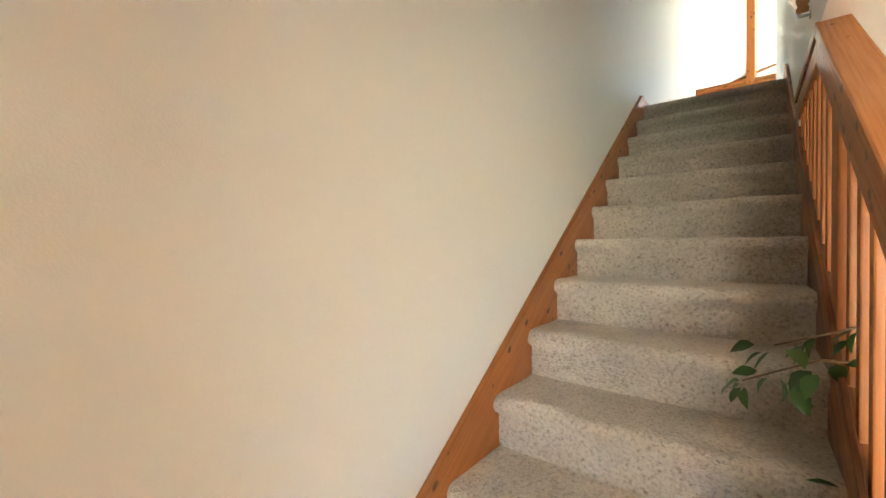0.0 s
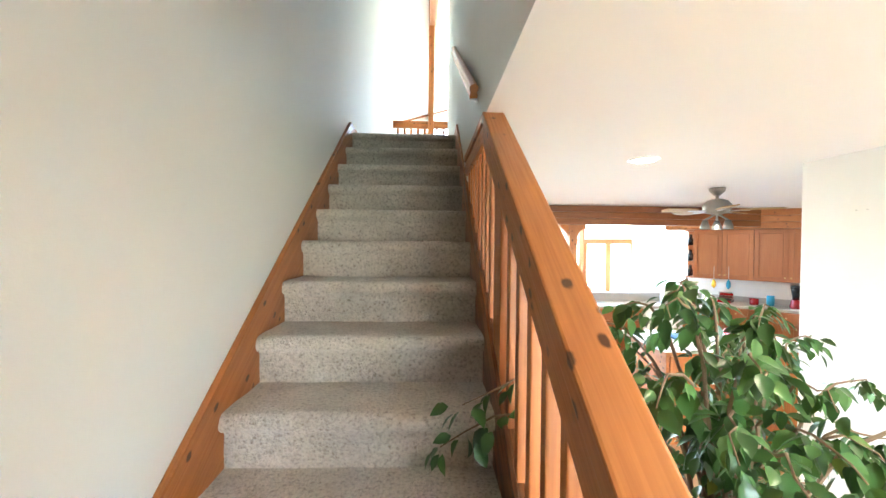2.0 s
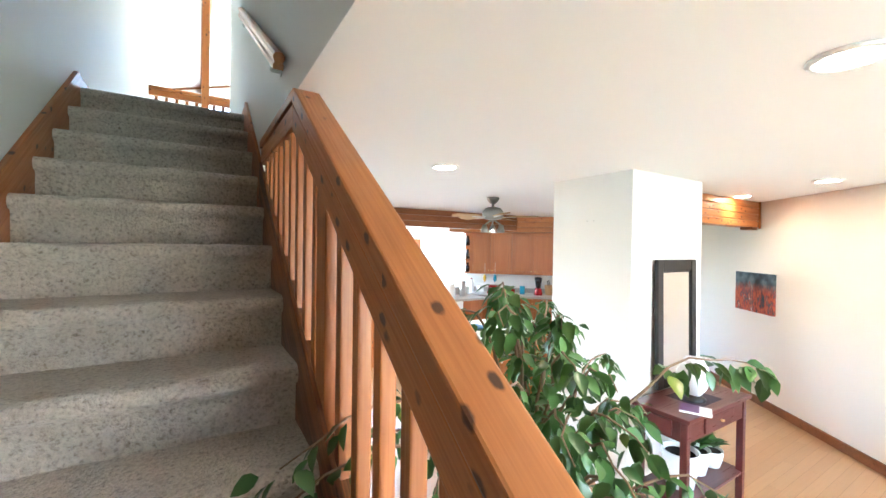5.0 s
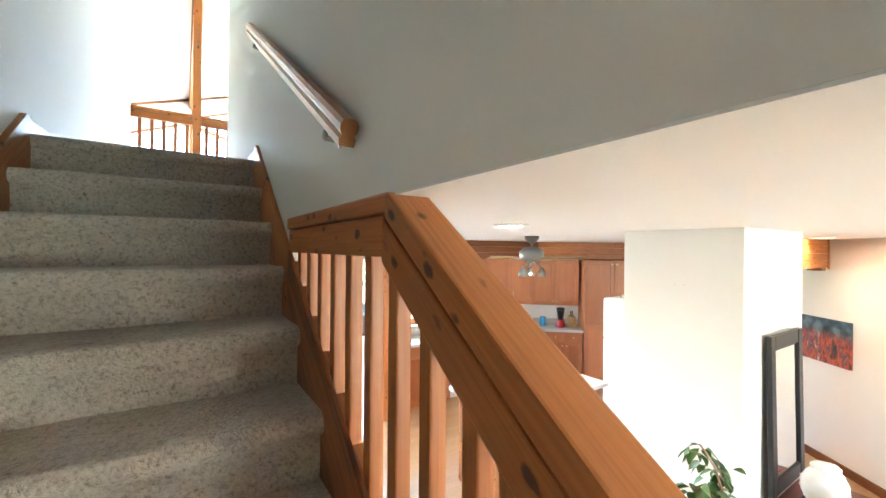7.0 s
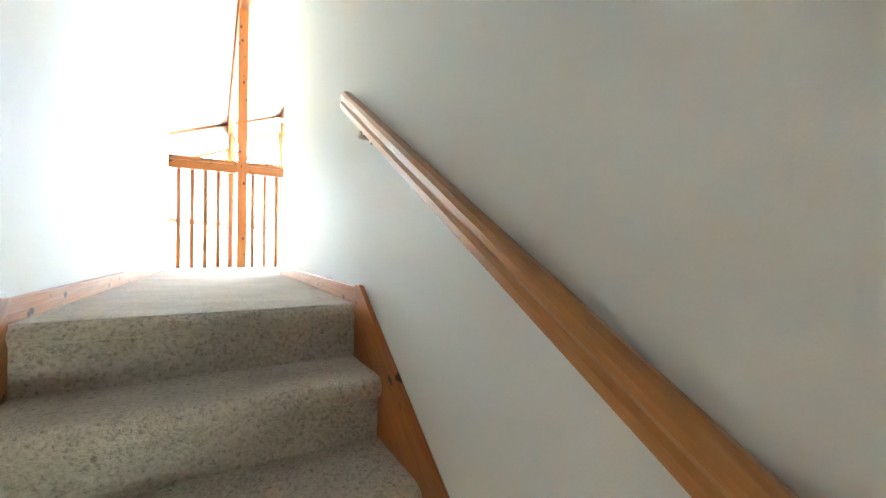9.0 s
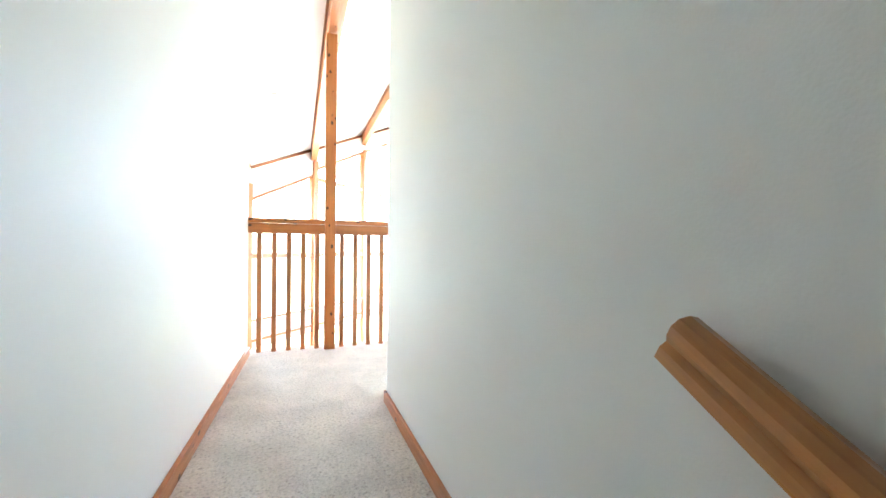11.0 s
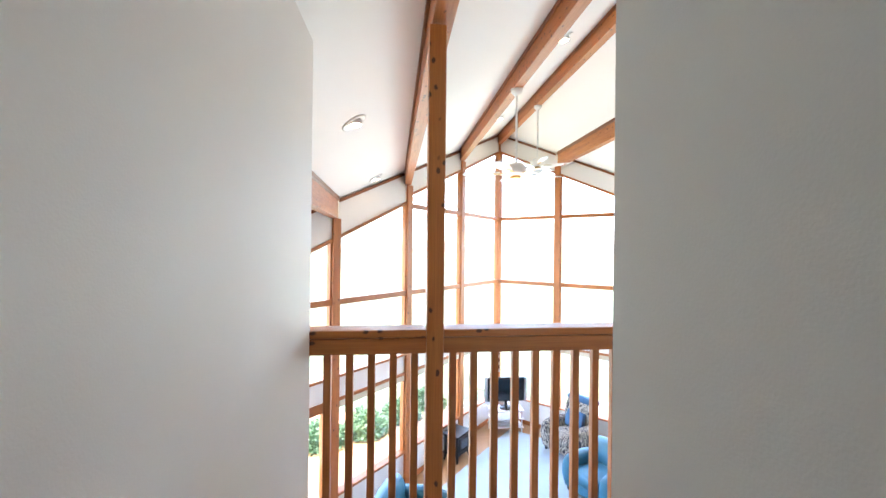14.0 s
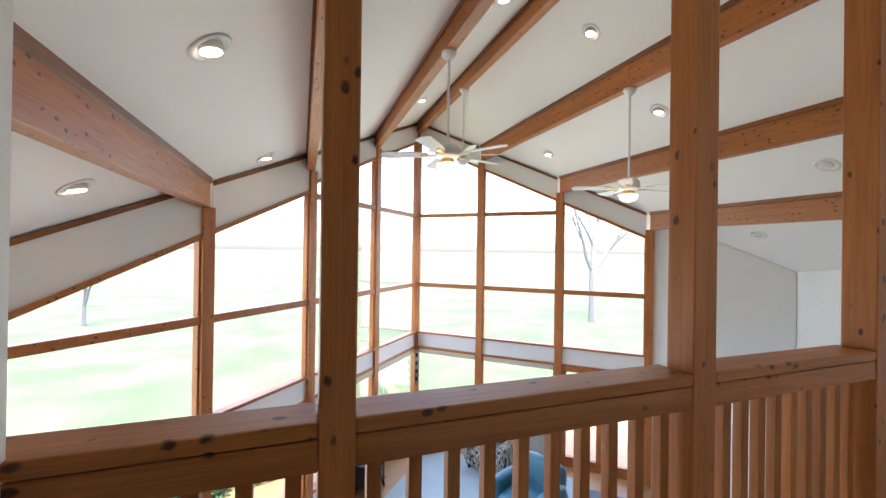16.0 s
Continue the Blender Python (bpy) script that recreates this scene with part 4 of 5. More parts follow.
# ---- console table with mirror, vase and pots ----
tb = thing("console_table", (3.65, 2.33, 0), "dark red mahogany console table with a drawer and a low shelf", "table")
X0, X1, Y0, Y1 = 3.16, 4.05, 2.15, 2.54
part("tabletop", box((X0, Y0, 0.755), (X1, Y1, 0.782), 0.006), mahogany, tb)
for x in (X0 + 0.03, X1 - 0.075):
    for y in (Y0 + 0.025, Y1 - 0.07):
        part("leg", box((x, y, 0), (x + 0.045, y + 0.045, 0.755), 0.005), mahogany, tb)
part("apron", box((X0 + 0.076, Y0 + 0.032, 0.615), (X1 - 0.076, Y0 + 0.05, 0.754), 0.003), mahogany, tb)
part("apron", box((X0 + 0.076, Y1 - 0.05, 0.615), (X1 - 0.076, Y1 - 0.032, 0.754), 0.003), mahogany, tb)
for x in (X0 + 0.035, X1 - 0.055):
    part("side_apron", box((x, Y0 + 0.071, 0.615), (x + 0.02, Y1 - 0.071, 0.754), 0.003), mahogany, tb)
dr = part("drawer", box((X0 + 0.25, Y0 + 0.018, 0.635), (X1 - 0.25, Y0 + 0.0315, 0.74), 0.004), mahogany, tb)
part("drawer_edge", box((X0 + 0.024, Y0 + 0.12, 0.64), (X0 + 0.034, Y1 - 0.12, 0.735), 0.003), mahogany, tb)
part("knob", turned([(0.006, 0), (0.014, 0.008), (0.012, 0.016)], ((X0 + X1) / 2, Y0 + 0.004, 0.68), 12), brass, dr)
part("shelf", box((X0 + 0.03, Y0 + 0.03, 0.20), (X1 - 0.03, Y1 - 0.03, 0.222), 0.004), mahogany, tb)

mr = thing("mirror", (3.83, 2.56, 0.785), "tall mirror in a stepped black frame leaning on the column", "mirror")
mm = Matrix.Translation((3.50, 2.565, 0.784)) @ Matrix.Rotation(radians(-1.2), 4, "X")
W2, H2 = 0.56, 0.975
for a0, b0, a1, b1, d in ((0, 0, 0.075, H2, 0.03), (W2 - 0.075, 0, W2, H2, 0.03), (0.0755, 0, W2 - 0.0755, 0.09, 0.028), (0.0755, H2 - 0.09, W2 - 0.0755, H2, 0.028)):
    f = part("frame_rail", box((a0, -d, b0), (a1, 0.0, b1), 0.008, mm), black_wood, mr)
part("inner_frame", box((0.06, -0.012, 0.075), (W2 - 0.06, -0.004, H2 - 0.075), 0.002, mm), black_wood, mr)
part("mirror_glass", box((0.085, -0.016, 0.10), (W2 - 0.085, -0.0125, H2 - 0.10), 0, mm), mirror_mat, mr, "silvered glass")

vz = thing("vase", (3.56, 2.32, 0.783), "white pitted ceramic shell-shaped vase on a dark foot", "vase")
part("foot", turned([(0.075, 0.0), (0.08, 0.012), (0.055, 0.03), (0.04, 0.04)], (3.56, 2.32, 0.783)), black_wood, vz, smooth=True)
bm = turned([(0.04, 0.038), (0.06, 0.06), (0.085, 0.10), (0.10, 0.15), (0.098, 0.20), (0.08, 0.24), (0.06, 0.262), (0.064, 0.28), (0.05, 0.298), (0.02, 0.302)], (3.56, 2.32, 0.783), 56)
bmesh.ops.subdivide_edges(bm, edges=bm.edges[:], cuts=2, use_grid_fill=True)
for v in bm.verts:
    c = Vector((3.56, 2.32, v.co.z))
    d = v.co - c
    k = 1 + 0.075 * math.sin(v.co.z * 190) * math.sin(math.atan2(d.y, d.x) * 18) + 0.10 * math.sin(math.atan2(d.y, d.x) * 3 + v.co.z * 9)
    v.co = c + d * k
part("body", bm, ceramic, vz, smooth=True)

ty = thing("magazine", (3.36, 2.2, 0.783), "small magazine with a purple and white cover lying on the table", "magazine")
mm = Matrix.Translation((3.36, 2.21, 0.783)) @ Matrix.Rotation(radians(25), 4, "Z")
part("pages", box((-0.07, -0.09, 0.0), (0.07, 0.09, 0.014), 0.002, mm), white_mat, ty)
part("cover", box((-0.071, -0.02, 0.0145), (0.071, 0.091, 0.0165), 0, mm), plain("purple_print", (0.16, 0.05, 0.17), 0.3, vary=0.5, scale=40), ty)
cl = thing("table_runner", (3.62, 2.36, 0.783), "narrow dark cloth lying under the vase", "cloth")
part("cloth", box((3.46, 2.22, 0.7822), (3.76, 2.46, 0.7828)), plain("dark_cloth", (0.05, 0.035, 0.05), 0.9), cl)


def pot(x, y, z, r, h, label, plant=0, tall=0.16, seed=1):
    t = thing("plant_pot", (x, y, z), label, "plant pot", "pots on the low shelf")
    part("pot", turned([(r * 0.72, 0), (r * 0.9, h * 0.5), (r, h), (r * 0.88, h), (r * 0.85, h * 0.86), (r * 0.1, h * 0.85)], (x, y, z)), ceramic, t, smooth=True)
    part("soil", turned([(r * 0.82, h * 0.86), (r * 0.8, h * 0.89)], (x, y, z)), soil, t)
    if plant:
        rnd = random.Random(seed)
        bm = bmesh.new()
        for k in range(plant):
            a = rnd.uniform(0, 6.28)
            p = Vector((x + math.cos(a) * r * 0.3, y + math.sin(a) * r * 0.3, z + h * 0.88))
            leaf_mesh(bm, p + Vector((0, 0, rnd.uniform(0, tall * 0.6))), Vector((math.cos(a), math.sin(a), rnd.uniform(0.5, 1.6))), tall, 0.22, 0.3, rnd.uniform(-0.5, 0.5))
        part("leaves", bm, leaf_mat, t)


pot(3.42, 2.33, 0.2225, 0.12, 0.24, "large white glazed pot standing on the low shelf", 0)
pot(3.68, 2.36, 0.2225, 0.10, 0.17, "white glazed pot with a leafy green plant", 16, 0.16, 4)
pot(3.88, 2.34, 0.2225, 0.08, 0.12, "small white glazed pot with a trailing green plant", 14, 0.12, 8)

# ---- kitchen ----
P0, P1 = (5.33, 7.62), (7.42, 7.62 - 2.09 * 0.945)
mk, kl = leg_frame(P0, P1)
bm = prism([(0.0, 0), (kl, 0), (kl, CEIL - 0.004), (0.0, CEIL - 0.004)], 0.0, 0.1, mk)
tagged(part("wall_kitchen", bm, wall_mat), "white kitchen wall behind the cabinets", "wall", kind="structure")
bm = bmesh.new()
sec = [(5.46, 7.66), (5.47, 9.0), (5.38, 9.7), (7.44, 9.7), (7.44, 5.83)]
lo = [bm.verts.new((x, y, 0)) for x, y in sec]
hi = [bm.verts.new((x, y, 2.4)) for x, y in sec]
bm.faces.new(lo)
bm.faces.new(hi)
for i in range(5):
    j = (i + 1) % 5
    bm.faces.new((lo[i], lo[j], hi[j], hi[i]))
tagged(part("wall_ledge", bm, wall_mat), "white boxed wall with a flat ledge on top", "wall", kind="structure")


def cabinet(s0, s1, z0, z1, depth, doors, label, drawers=0, tallsplit=None):
    t = thing("kitchen_cabinet", mk @ Vector(((s0 + s1) / 2, -depth / 2, z0)), label, "cabinet", "kitchen cabinets")
    part("carcass", box((s0 + 0.001, -depth, z0), (s1 - 0.001, -0.002, z1), 0.002, mk), maple, t)
    w = (s1 - s0) / doors
    for k in range(doors):
        a, b = s0 + k * w + 0.006, s0 + (k + 1) * w - 0.006
        spans = [(z0 + 0.01, z1 - 0.01)] if tallsplit is None else [(z0 + 0.1, tallsplit - 0.005), (tallsplit + 0.005, z1 - 0.01)]
        if drawers:
            spans = [(z0 + 0.1, z1 - 0.17)]
            dd = part("drawer", box((a, -depth - 0.02, z1 - 0.16), (b, -depth - 0.001, z1 - 0.012), 0.004, mk), maple, t)
            part("knob", rod(mk @ Vector(((a + b) / 2, -depth - 0.02, z1 - 0.085)), mk @ Vector(((a + b) / 2, -depth - 0.045, z1 - 0.085)), 0.011), brass, dd)
        for c, d in spans:
            fr = box((a, -depth - 0.02, c), (a + 0.055, -depth - 0.001, d), 0.003, mk)
            box((b - 0.055, -depth - 0.02, c), (b, -depth - 0.001, d), 0.003, mk, fr)
            box((a + 0.055, -depth - 0.02, c), (b - 0.055, -depth - 0.001, c + 0.06), 0.003, mk, fr)
            box((a + 0.055, -depth - 0.02, d - 0.06), (b - 0.055, -depth - 0.001, d), 0.003, mk, fr)
            dr = part("door", fr, maple, t)
            part("door_panel", box((a + 0.056, -depth - 0.012, c + 0.061), (b - 0.056, -depth - 0.002, d - 0.061), 0.006, mk), maple, dr)
            ks = b - 0.03 if k % 2 == 0 else a + 0.03
            kz = c + 0.06 if z0 > 1 else d - 0.06
            part("knob", rod(mk @ Vector((ks, -depth - 0.02, kz)), mk @ Vector((ks, -depth - 0.045, kz)), 0.011), brass, dr)


for k in range(2):
    cabinet(0.12 + k * 0.82, 0.12 + (k + 1) * 0.82, 1.29, 2.11, 0.33, 2, "reddish maple wall cabinet with two panelled doors")
cabinet(1.80, 2.75, 0.0, 2.11, 0.64, 2, "tall reddish maple pantry cabinet", 0, 1.02)
for k in range(3):
    cabinet(0.0 + k * 0.595, 0.0 + (k + 1) * 0.595, 0.0, 0.868, 0.60, 2 if k else 1, "reddish maple base cabinet with drawers", 1)
sh = thing("open_shelf", mk @ Vector((0.05, -0.16, 1.29)), "narrow open end shelf holding dark bottles", "shelf")
for z in (1.29, 1.56, 1.83, 2.09):
    part("shelf_board", box((-0.02, -0.33, z), (0.119, -0.005, z + 0.018), 0.002, mk), maple, sh)
part("back_board", box((-0.02, -0.0045, 1.29), (0.119, -0.001, 2.11), 0, mk), maple, sh)
for k, z in enumerate((1.308, 1.578, 1.848)):
    for j in range(2):
        bt = thing("bottle", mk @ Vector((0.05, -0.1 - 0.13 * j, z)), "small dark glass bottle on the end shelf", "bottle", "bottles on the end shelf")
        part("glass", turned([(0.03, 0), (0.032, 0.1), (0.012, 0.14), (0.013, 0.19)], mk @ Vector((0.05, -0.1 - 0.13 * j, z)), 14), black_gloss, bt, smooth=True)
wt = thing("worktop", mk @ Vector((0.9, -0.3, 0.87)), "speckled grey laminate worktop with a low upstand", "worktop")
part("slab", box((-0.02, -0.63, 0.87), (1.797, -0.002, 0.91), 0.005, mk), counter_mat, wt)
part("upstand", box((-0.02, -0.022, 0.9105), (1.797, -0.002, 1.0), 0.003, mk), counter_mat, wt)
so = thing("kitchen_soffit", mk @ Vector((1.3, -0.2, 2.12)), "planked cedar soffit above the kitchen cabinets", "beam")
for k in range(3):
    part("plank", box((-0.3, -0.42, 2.115 + k * 0.099), (2.78, -0.003, 2.211 + k * 0.099), 0.006, mk), cedar["x"], so)
kb = thing("kitchen_beam", (3.2, 6.45, 2.13), "dark built-up cedar beam across the kitchen opening", "beam")
for k in range(3):
    part("plank", box((SW + 0.12, 6.40, 2.132 + k * 0.094), (5.6, 6.56, 2.223 + k * 0.094), 0.008), cedar_dark["x"], kb)
kp = thing("kitchen_post", (2.77, 6.48, 0), "square cedar post with brackets under the kitchen beam", "post")
part("shaft", box((2.71, 6.42, 0), (2.83, 6.54, 2.131), 0.006), cedar["z"], kp)
for sgn in (-1, 1):
    part("bracket", prism([(2.77 + sgn * 0.0605, 2.13), (2.77 + sgn * 0.19, 2.13), (2.77 + sgn * 0.19, 2.10), (2.77 + sgn * 0.10, 2.02), (2.77 + sgn * 0.0605, 1.95)], 6.44, 6.52), cedar["z"], kp)

# sink counter across the opening, with a dishwasher
pn = thing("sink_counter", (4.0, 6.85, 0), "maple sink counter with a pale worktop and raised back", "counter")
part("body", box((2.95, 6.62, 0), (3.95, 7.2, 0.868), 0.003), maple, pn)
part("worktop", box((2.9, 6.56, 0.87), (5.05, 7.24, 0.91), 0.005), counter_mat, pn)
part("raised_back", box((2.9, 7.1, 0.911), (5.05, 7.24, 1.05), 0.005), counter_mat, pn)
for k in range(2):
    part("door", box((2.97 + k * 0.49, 6.598, 0.1), (3.44 + k * 0.49, 6.618, 0.68), 0.004), maple, pn)
    part("drawer", box((2.97 + k * 0.49, 6.598, 0.7), (3.44 + k * 0.49, 6.618, 0.855), 0.004), maple, pn)
dw = thing("dishwasher", (4.27, 6.85, 0), "white dishwasher under the sink counter", "dishwasher")
part("body", box((3.96, 6.63, 0.0), (4.57, 7.18, 0.866), 0.004), white_mat, dw)
part("door", box((3.97, 6.605, 0.1), (4.56, 6.629, 0.72), 0.006), white_mat, dw)
part("control_panel", box((3.97, 6.60, 0.73), (4.56, 6.629, 0.855), 0.006), white_mat, dw)
pb = thing("corner_cabinet", (4.8, 6.9, 0), "maple corner cabinet under the sink counter", "cabinet")
part("body", box((4.58, 6.62, 0), (5.0, 7.2, 0.868), 0.003), maple, pb)

isl = thing("kitchen_island", (3.5, 4.5, 0), "orange wood kitchen island with a white top", "island")
part("body", box((2.82, 4.2, 0.0), (4.15, 4.82, 0.868), 0.005), cedar["x"], isl)
part("top", box((2.75, 4.12, 0.87), (4.22, 4.9, 0.91), 0.008), plain("white_laminate", (0.72, 0.71, 0.69), 0.25, vary=0.05), isl)
for k in range(3):
    part("door", box((2.85 + k * 0.43, 4.178, 0.1), (3.26 + k * 0.43, 4.198, 0.82), 0.005), cedar["z"], isl)
for k, (x, y, c, w) in enumerate(((3.2, 4.5, blue_cloth, 0.16), (3.5, 4.4, white_mat, 0.12), (3.75, 4.55, red_plastic, 0.08))):
    t = thing("folded_cloth" if k < 2 else "red_box", (x, y, 0.911), ("rumpled blue cloth lying on the island", "folded white cloth lying on the island", "small red box on the island")[k], ("cloth", "cloth", "box")[k])
    part("body", cushion((x - w, y - w * 0.8, 0.9115), (x + w, y + w * 0.8, 0.94 if k < 2 else 1.0), 0.012), c, t, smooth=k < 2)

fr = thing("refrigerator", (5.25, 4.3, 0), "white refrigerator with a long handle and papers on top", "refrigerator")
part("body", box((4.95, 4.0, 0.02), (5.6, 4.66, 1.69), 0.012), white_mat, fr)
part("upper_door", box((4.89, 4.01, 1.2), (4.948, 4.65, 1.685), 0.012), white_mat, fr)
part("lower_door", box((4.89, 4.01, 0.08), (4.948, 4.65, 1.19), 0.012), white_mat, fr)
part("handle", box((4.862, 4.06, 0.75), (4.888, 4.085, 1.15), 0.006), white_mat, fr)
part("plinth", box((4.93, 4.02, 0.0), (5.59, 4.64, 0.019)), black_iron, fr)
pp = thing("papers", (5.2, 4.3, 1.69), "loose pale papers stacked on the refrigerator", "papers")
for k in range(3):
    mm = Matrix.Translation((5.1, 4.35, 1.691 + k * 0.012)) @ Matrix.Rotation(0.3 * k, 4, "Z")
    part("sheet", box((-0.12, -0.16, 0), (0.12, 0.16, 0.009), 0, mm), light_wood if k == 1 else white_mat, pp)

on = lambda s, d: mk @ Vector((s, d, 0.911))
c = on(1.45, -0.35)
bl = thing("blender_jug", c, "red kitchen blender with a clear jug", "blender")
part("base", turned([(0.075, 0), (0.08, 0.03), (0.06, 0.12), (0.055, 0.13)], c), red_plastic, bl, smooth=True)
part("jug", turned([(0.045, 0.131), (0.065, 0.28), (0.07, 0.31)], c), black_gloss, bl, smooth=True)
part("lid", turned([(0.072, 0.311), (0.07, 0.335), (0.03, 0.345)], c), black_iron, bl, smooth=True)
c = on(1.66, -0.3)
kn = thing("knife_block", c, "pale wooden knife block with dark handles", "knife block")
mm = Matrix.Translation(c) @ Matrix.Rotation(radians(-12), 4, "Y")
part("block", box((-0.04, -0.06, 0.008), (0.05, 0.06, 0.20), 0.006, mm), light_wood, kn)
for k in range(4):
    part("knife_handle", box((-0.03 + 0.02 * k, -0.035 + 0.02 * (k % 2), 0.201), (-0.018 + 0.02 * k, -0.02 + 0.02 * (k % 2), 0.29), 0.003, mm), black_wood, kn)
for k, (s, d, r, h, c0, lb) in enumerate(((0.15, -0.3, 0.045, 0.26, white_mat, "white plastic bottle on the worktop"), (0.33, -0.32, 0.07, 0.14, ceramic, "stack of white bowls on the worktop"), (0.95, -0.3, 0.06, 0.1, red_plastic, "low red canister on the worktop"), (1.15, -0.28, 0.05, 0.16, teal, "blue canister on the worktop"))):
    c = on(s, d)
    t = thing("bottle" if k == 0 else "canister", c, lb, "bottle" if k == 0 else "canister")
    part("body", turned([(r * 0.9, 0), (r, h * 0.1), (r, h * 0.75), (r * 0.5, h * 0.9), (r * 0.45, h)] if k == 0 else [(r * 0.9, 0), (r, h * 0.2), (r, h)], c), c0, t, smooth=True)
    if k == 0:
        part("cap", turned([(r * 0.47, h + 0.0005), (r * 0.47, h + 0.03)], c), red_plastic, t)
for k in range(4):
    c = on(0.58, -0.28)
    t = thing("book", c, "dark red cookbook lying in a stack", "book", "stacked cookbooks")
    part("block", box((-0.13 + 0.01 * k, -0.09, 0.0005 + k * 0.04), (0.12 - 0.012 * k, 0.09, 0.039 + k * 0.04), 0.004, Matrix.Translation(c) @ Matrix.Rotation(0.7 + 0.1 * k, 4, "Z")), (red_plastic, black_wood, mahogany, red_plastic)[k], t)
for k, (s, mt) in enumerate(((0.42, plain("amber_glass", (0.6, 0.35, 0.03), 0.1)), (0.62, teal))):
    c = mk @ Vector((s, -0.355, 1.29))
    t = thing("hanging_ornament", c, ("amber glass ornament hanging from the cabinet", "blue glass ornament hanging from the cabinet")[k], "ornament")
    part("cord", rod(c, c + Vector((0, 0, 0.22)), 0.003), steel, t)
    part("drop", turned([(0.005, -0.16), (0.035, -0.11), (0.03, -0.05), (0.006, -0.001)], c, 14), mt, t, smooth=True)
for k, (x, y, r, h, c0, lb) in enumerate(((4.45, 6.85, 0.09, 0.24, ceramic, "white coffee maker beside the sink"), (4.75, 6.9, 0.06, 0.28, steel, "steel canister beside the sink"), (3.35, 7.17, 0.03, 0.12, white_mat, "small white cup on the raised back"))):
    z = 0.9105 if k < 2 else 1.0505
    t = thing(("coffee_maker", "canister", "cup")[k], (x, y, z), lb, ("coffee maker", "canister", "cup")[k])
    part("body", turned([(r, 0), (r, h * 0.6), (r * 0.85, h * 0.65), (r * 0.9, h)], (x, y, z)), c0, t, smooth=True)

dw2 = thing("driftwood", (6.0, 9.2, 2.401), "dark driftwood piece lying on the white ledge", "ornament")
bm = None
for k in range(5):
    bm = rod((5.7 + k * 0.14, 9.15 + 0.05 * math.sin(k * 2), 2.44 + 0.03 * (k % 2)), (5.84 + k * 0.14, 9.15 + 0.05 * math.sin(k * 2 + 2), 2.44 + 0.03 * ((k + 1) % 2)), 0.035, 0.035, 8, bm)
part("wood", bm, black_wood, dw2)

# ---- great room furniture ----
rg = thing("rug", (3.3, 11.7, 0), "large pale blue rug on the oak floor", "rug")
mr2, rl = leg_frame((3.2, 14.2), (0.9, 11.64))
part("weave", box((0, 0.0, 0.001), (rl, 3.2, 0.018), 0.004, mr2), rug_mat, rg)
dm = thing("doormat", (5.3, 11.9, 0), "grey-blue mat lying before the glazed door", "mat")
md, dl = leg_frame((6.3, 11.25), (5.2, 12.3))
part("weave", box((0, 0.12, 0.001), (dl, 0.85, 0.014), 0.004, md), mat_mat, dm)

tvs = thing("tv_stand", (3.08, 14.15, 0), "silver metal television stand with glass shelves", "tv stand")
for x in (2.72, 3.42):
    for y in (14.0, 14.3):
        part("leg", rod((x, y, 0), (x, y, 0.52), 0.018), steel, tvs)
for z in (0.14, 0.33, 0.52):
    part("shelf", box((2.68, 13.96, z), (3.46, 14.34, z + 0.014), 0.004), ceramic if z < 0.5 else white_mat, tvs)
dv = thing("media_player", (3.1, 14.14, 0.155), "grey media player on the stand shelf", "player")
part("body", box((2.88, 14.0, 0.1545), (3.3, 14.28, 0.225), 0.006), steel, dv)
tv = thing("television", (3.08, 14.15, 0.535), "flat television with a silver bezel on a dark foot", "television")
part("foot", turned([(0.16, 0), (0.15, 0.02), (0.04, 0.03), (0.035, 0.18)], (3.08, 14.15, 0.535)), black_gloss, tv, smooth=True)
part("case", box((2.57, 14.12, 0.70), (3.57, 14.2, 1.25), 0.012), black_iron, tv)
for x in (2.57, 3.51):
    part("speaker", box((x, 14.105, 0.705), (x + 0.06, 14.119, 1.245), 0.004), steel, tv)
part("screen", box((2.635, 14.11, 0.725), (3.505, 14.119, 1.225), 0.003), black_gloss, tv, "dark screen")

rk = thing("photo_strip", (3.08, 14.88, 1.6), "narrow silver strip of small dark pictures on the post", "wall ornament")
part("strip", box((3.03, 14.86, 1.15), (3.13, 14.872, 1.95), 0.003), steel, rk)
for k in range(4):
    part("picture", box((3.05, 14.852, 1.24 + k * 0.18), (3.11, 14.859, 1.33 + k * 0.18), 0), black_wood, rk)

st = thing("wood_stove", (1.75, 13.1, 0), "black cast iron wood stove on short curved legs", "stove")
ms = Matrix.Translation((1.75, 13.1, 0)) @ Matrix.Rotation(radians(48), 4, "Z") @ Matrix.Scale(0.82, 4)
part("firebox", box((-0.27, -0.2, 0.2), (0.27, 0.2, 0.62), 0.015, ms), black_iron, st)
part("top_plate", box((-0.31, -0.24, 0.621), (0.31, 0.24, 0.66), 0.012, ms), black_iron, st)
part("base_plate", box((-0.29, -0.22, 0.165), (0.29, 0.22, 0.199), 0.01, ms), black_iron, st)
dd = part("door", box((-0.2, -0.225, 0.25), (0.2, -0.201, 0.58), 0.008, ms), black_iron, st)
part("door_glass", box((-0.15, -0.229, 0.3), (0.15, -0.2255, 0.53), 0, ms), black_gloss, dd)
for x in (-0.24, 0.24):
    for y in (-0.17, 0.17):
        part("leg", rod(ms @ Vector((x, y, 0.17)), ms @ Vector((x * 1.12, y * 1.12, 0.0)), 0.03, 0.018, 8), black_iron, st)
part("flue", rod(ms @ Vector((0, 0.12, 0.661)), ms @ Vector((0, 0.12, 0.8)), 0.07, sides=18), black_iron, st)


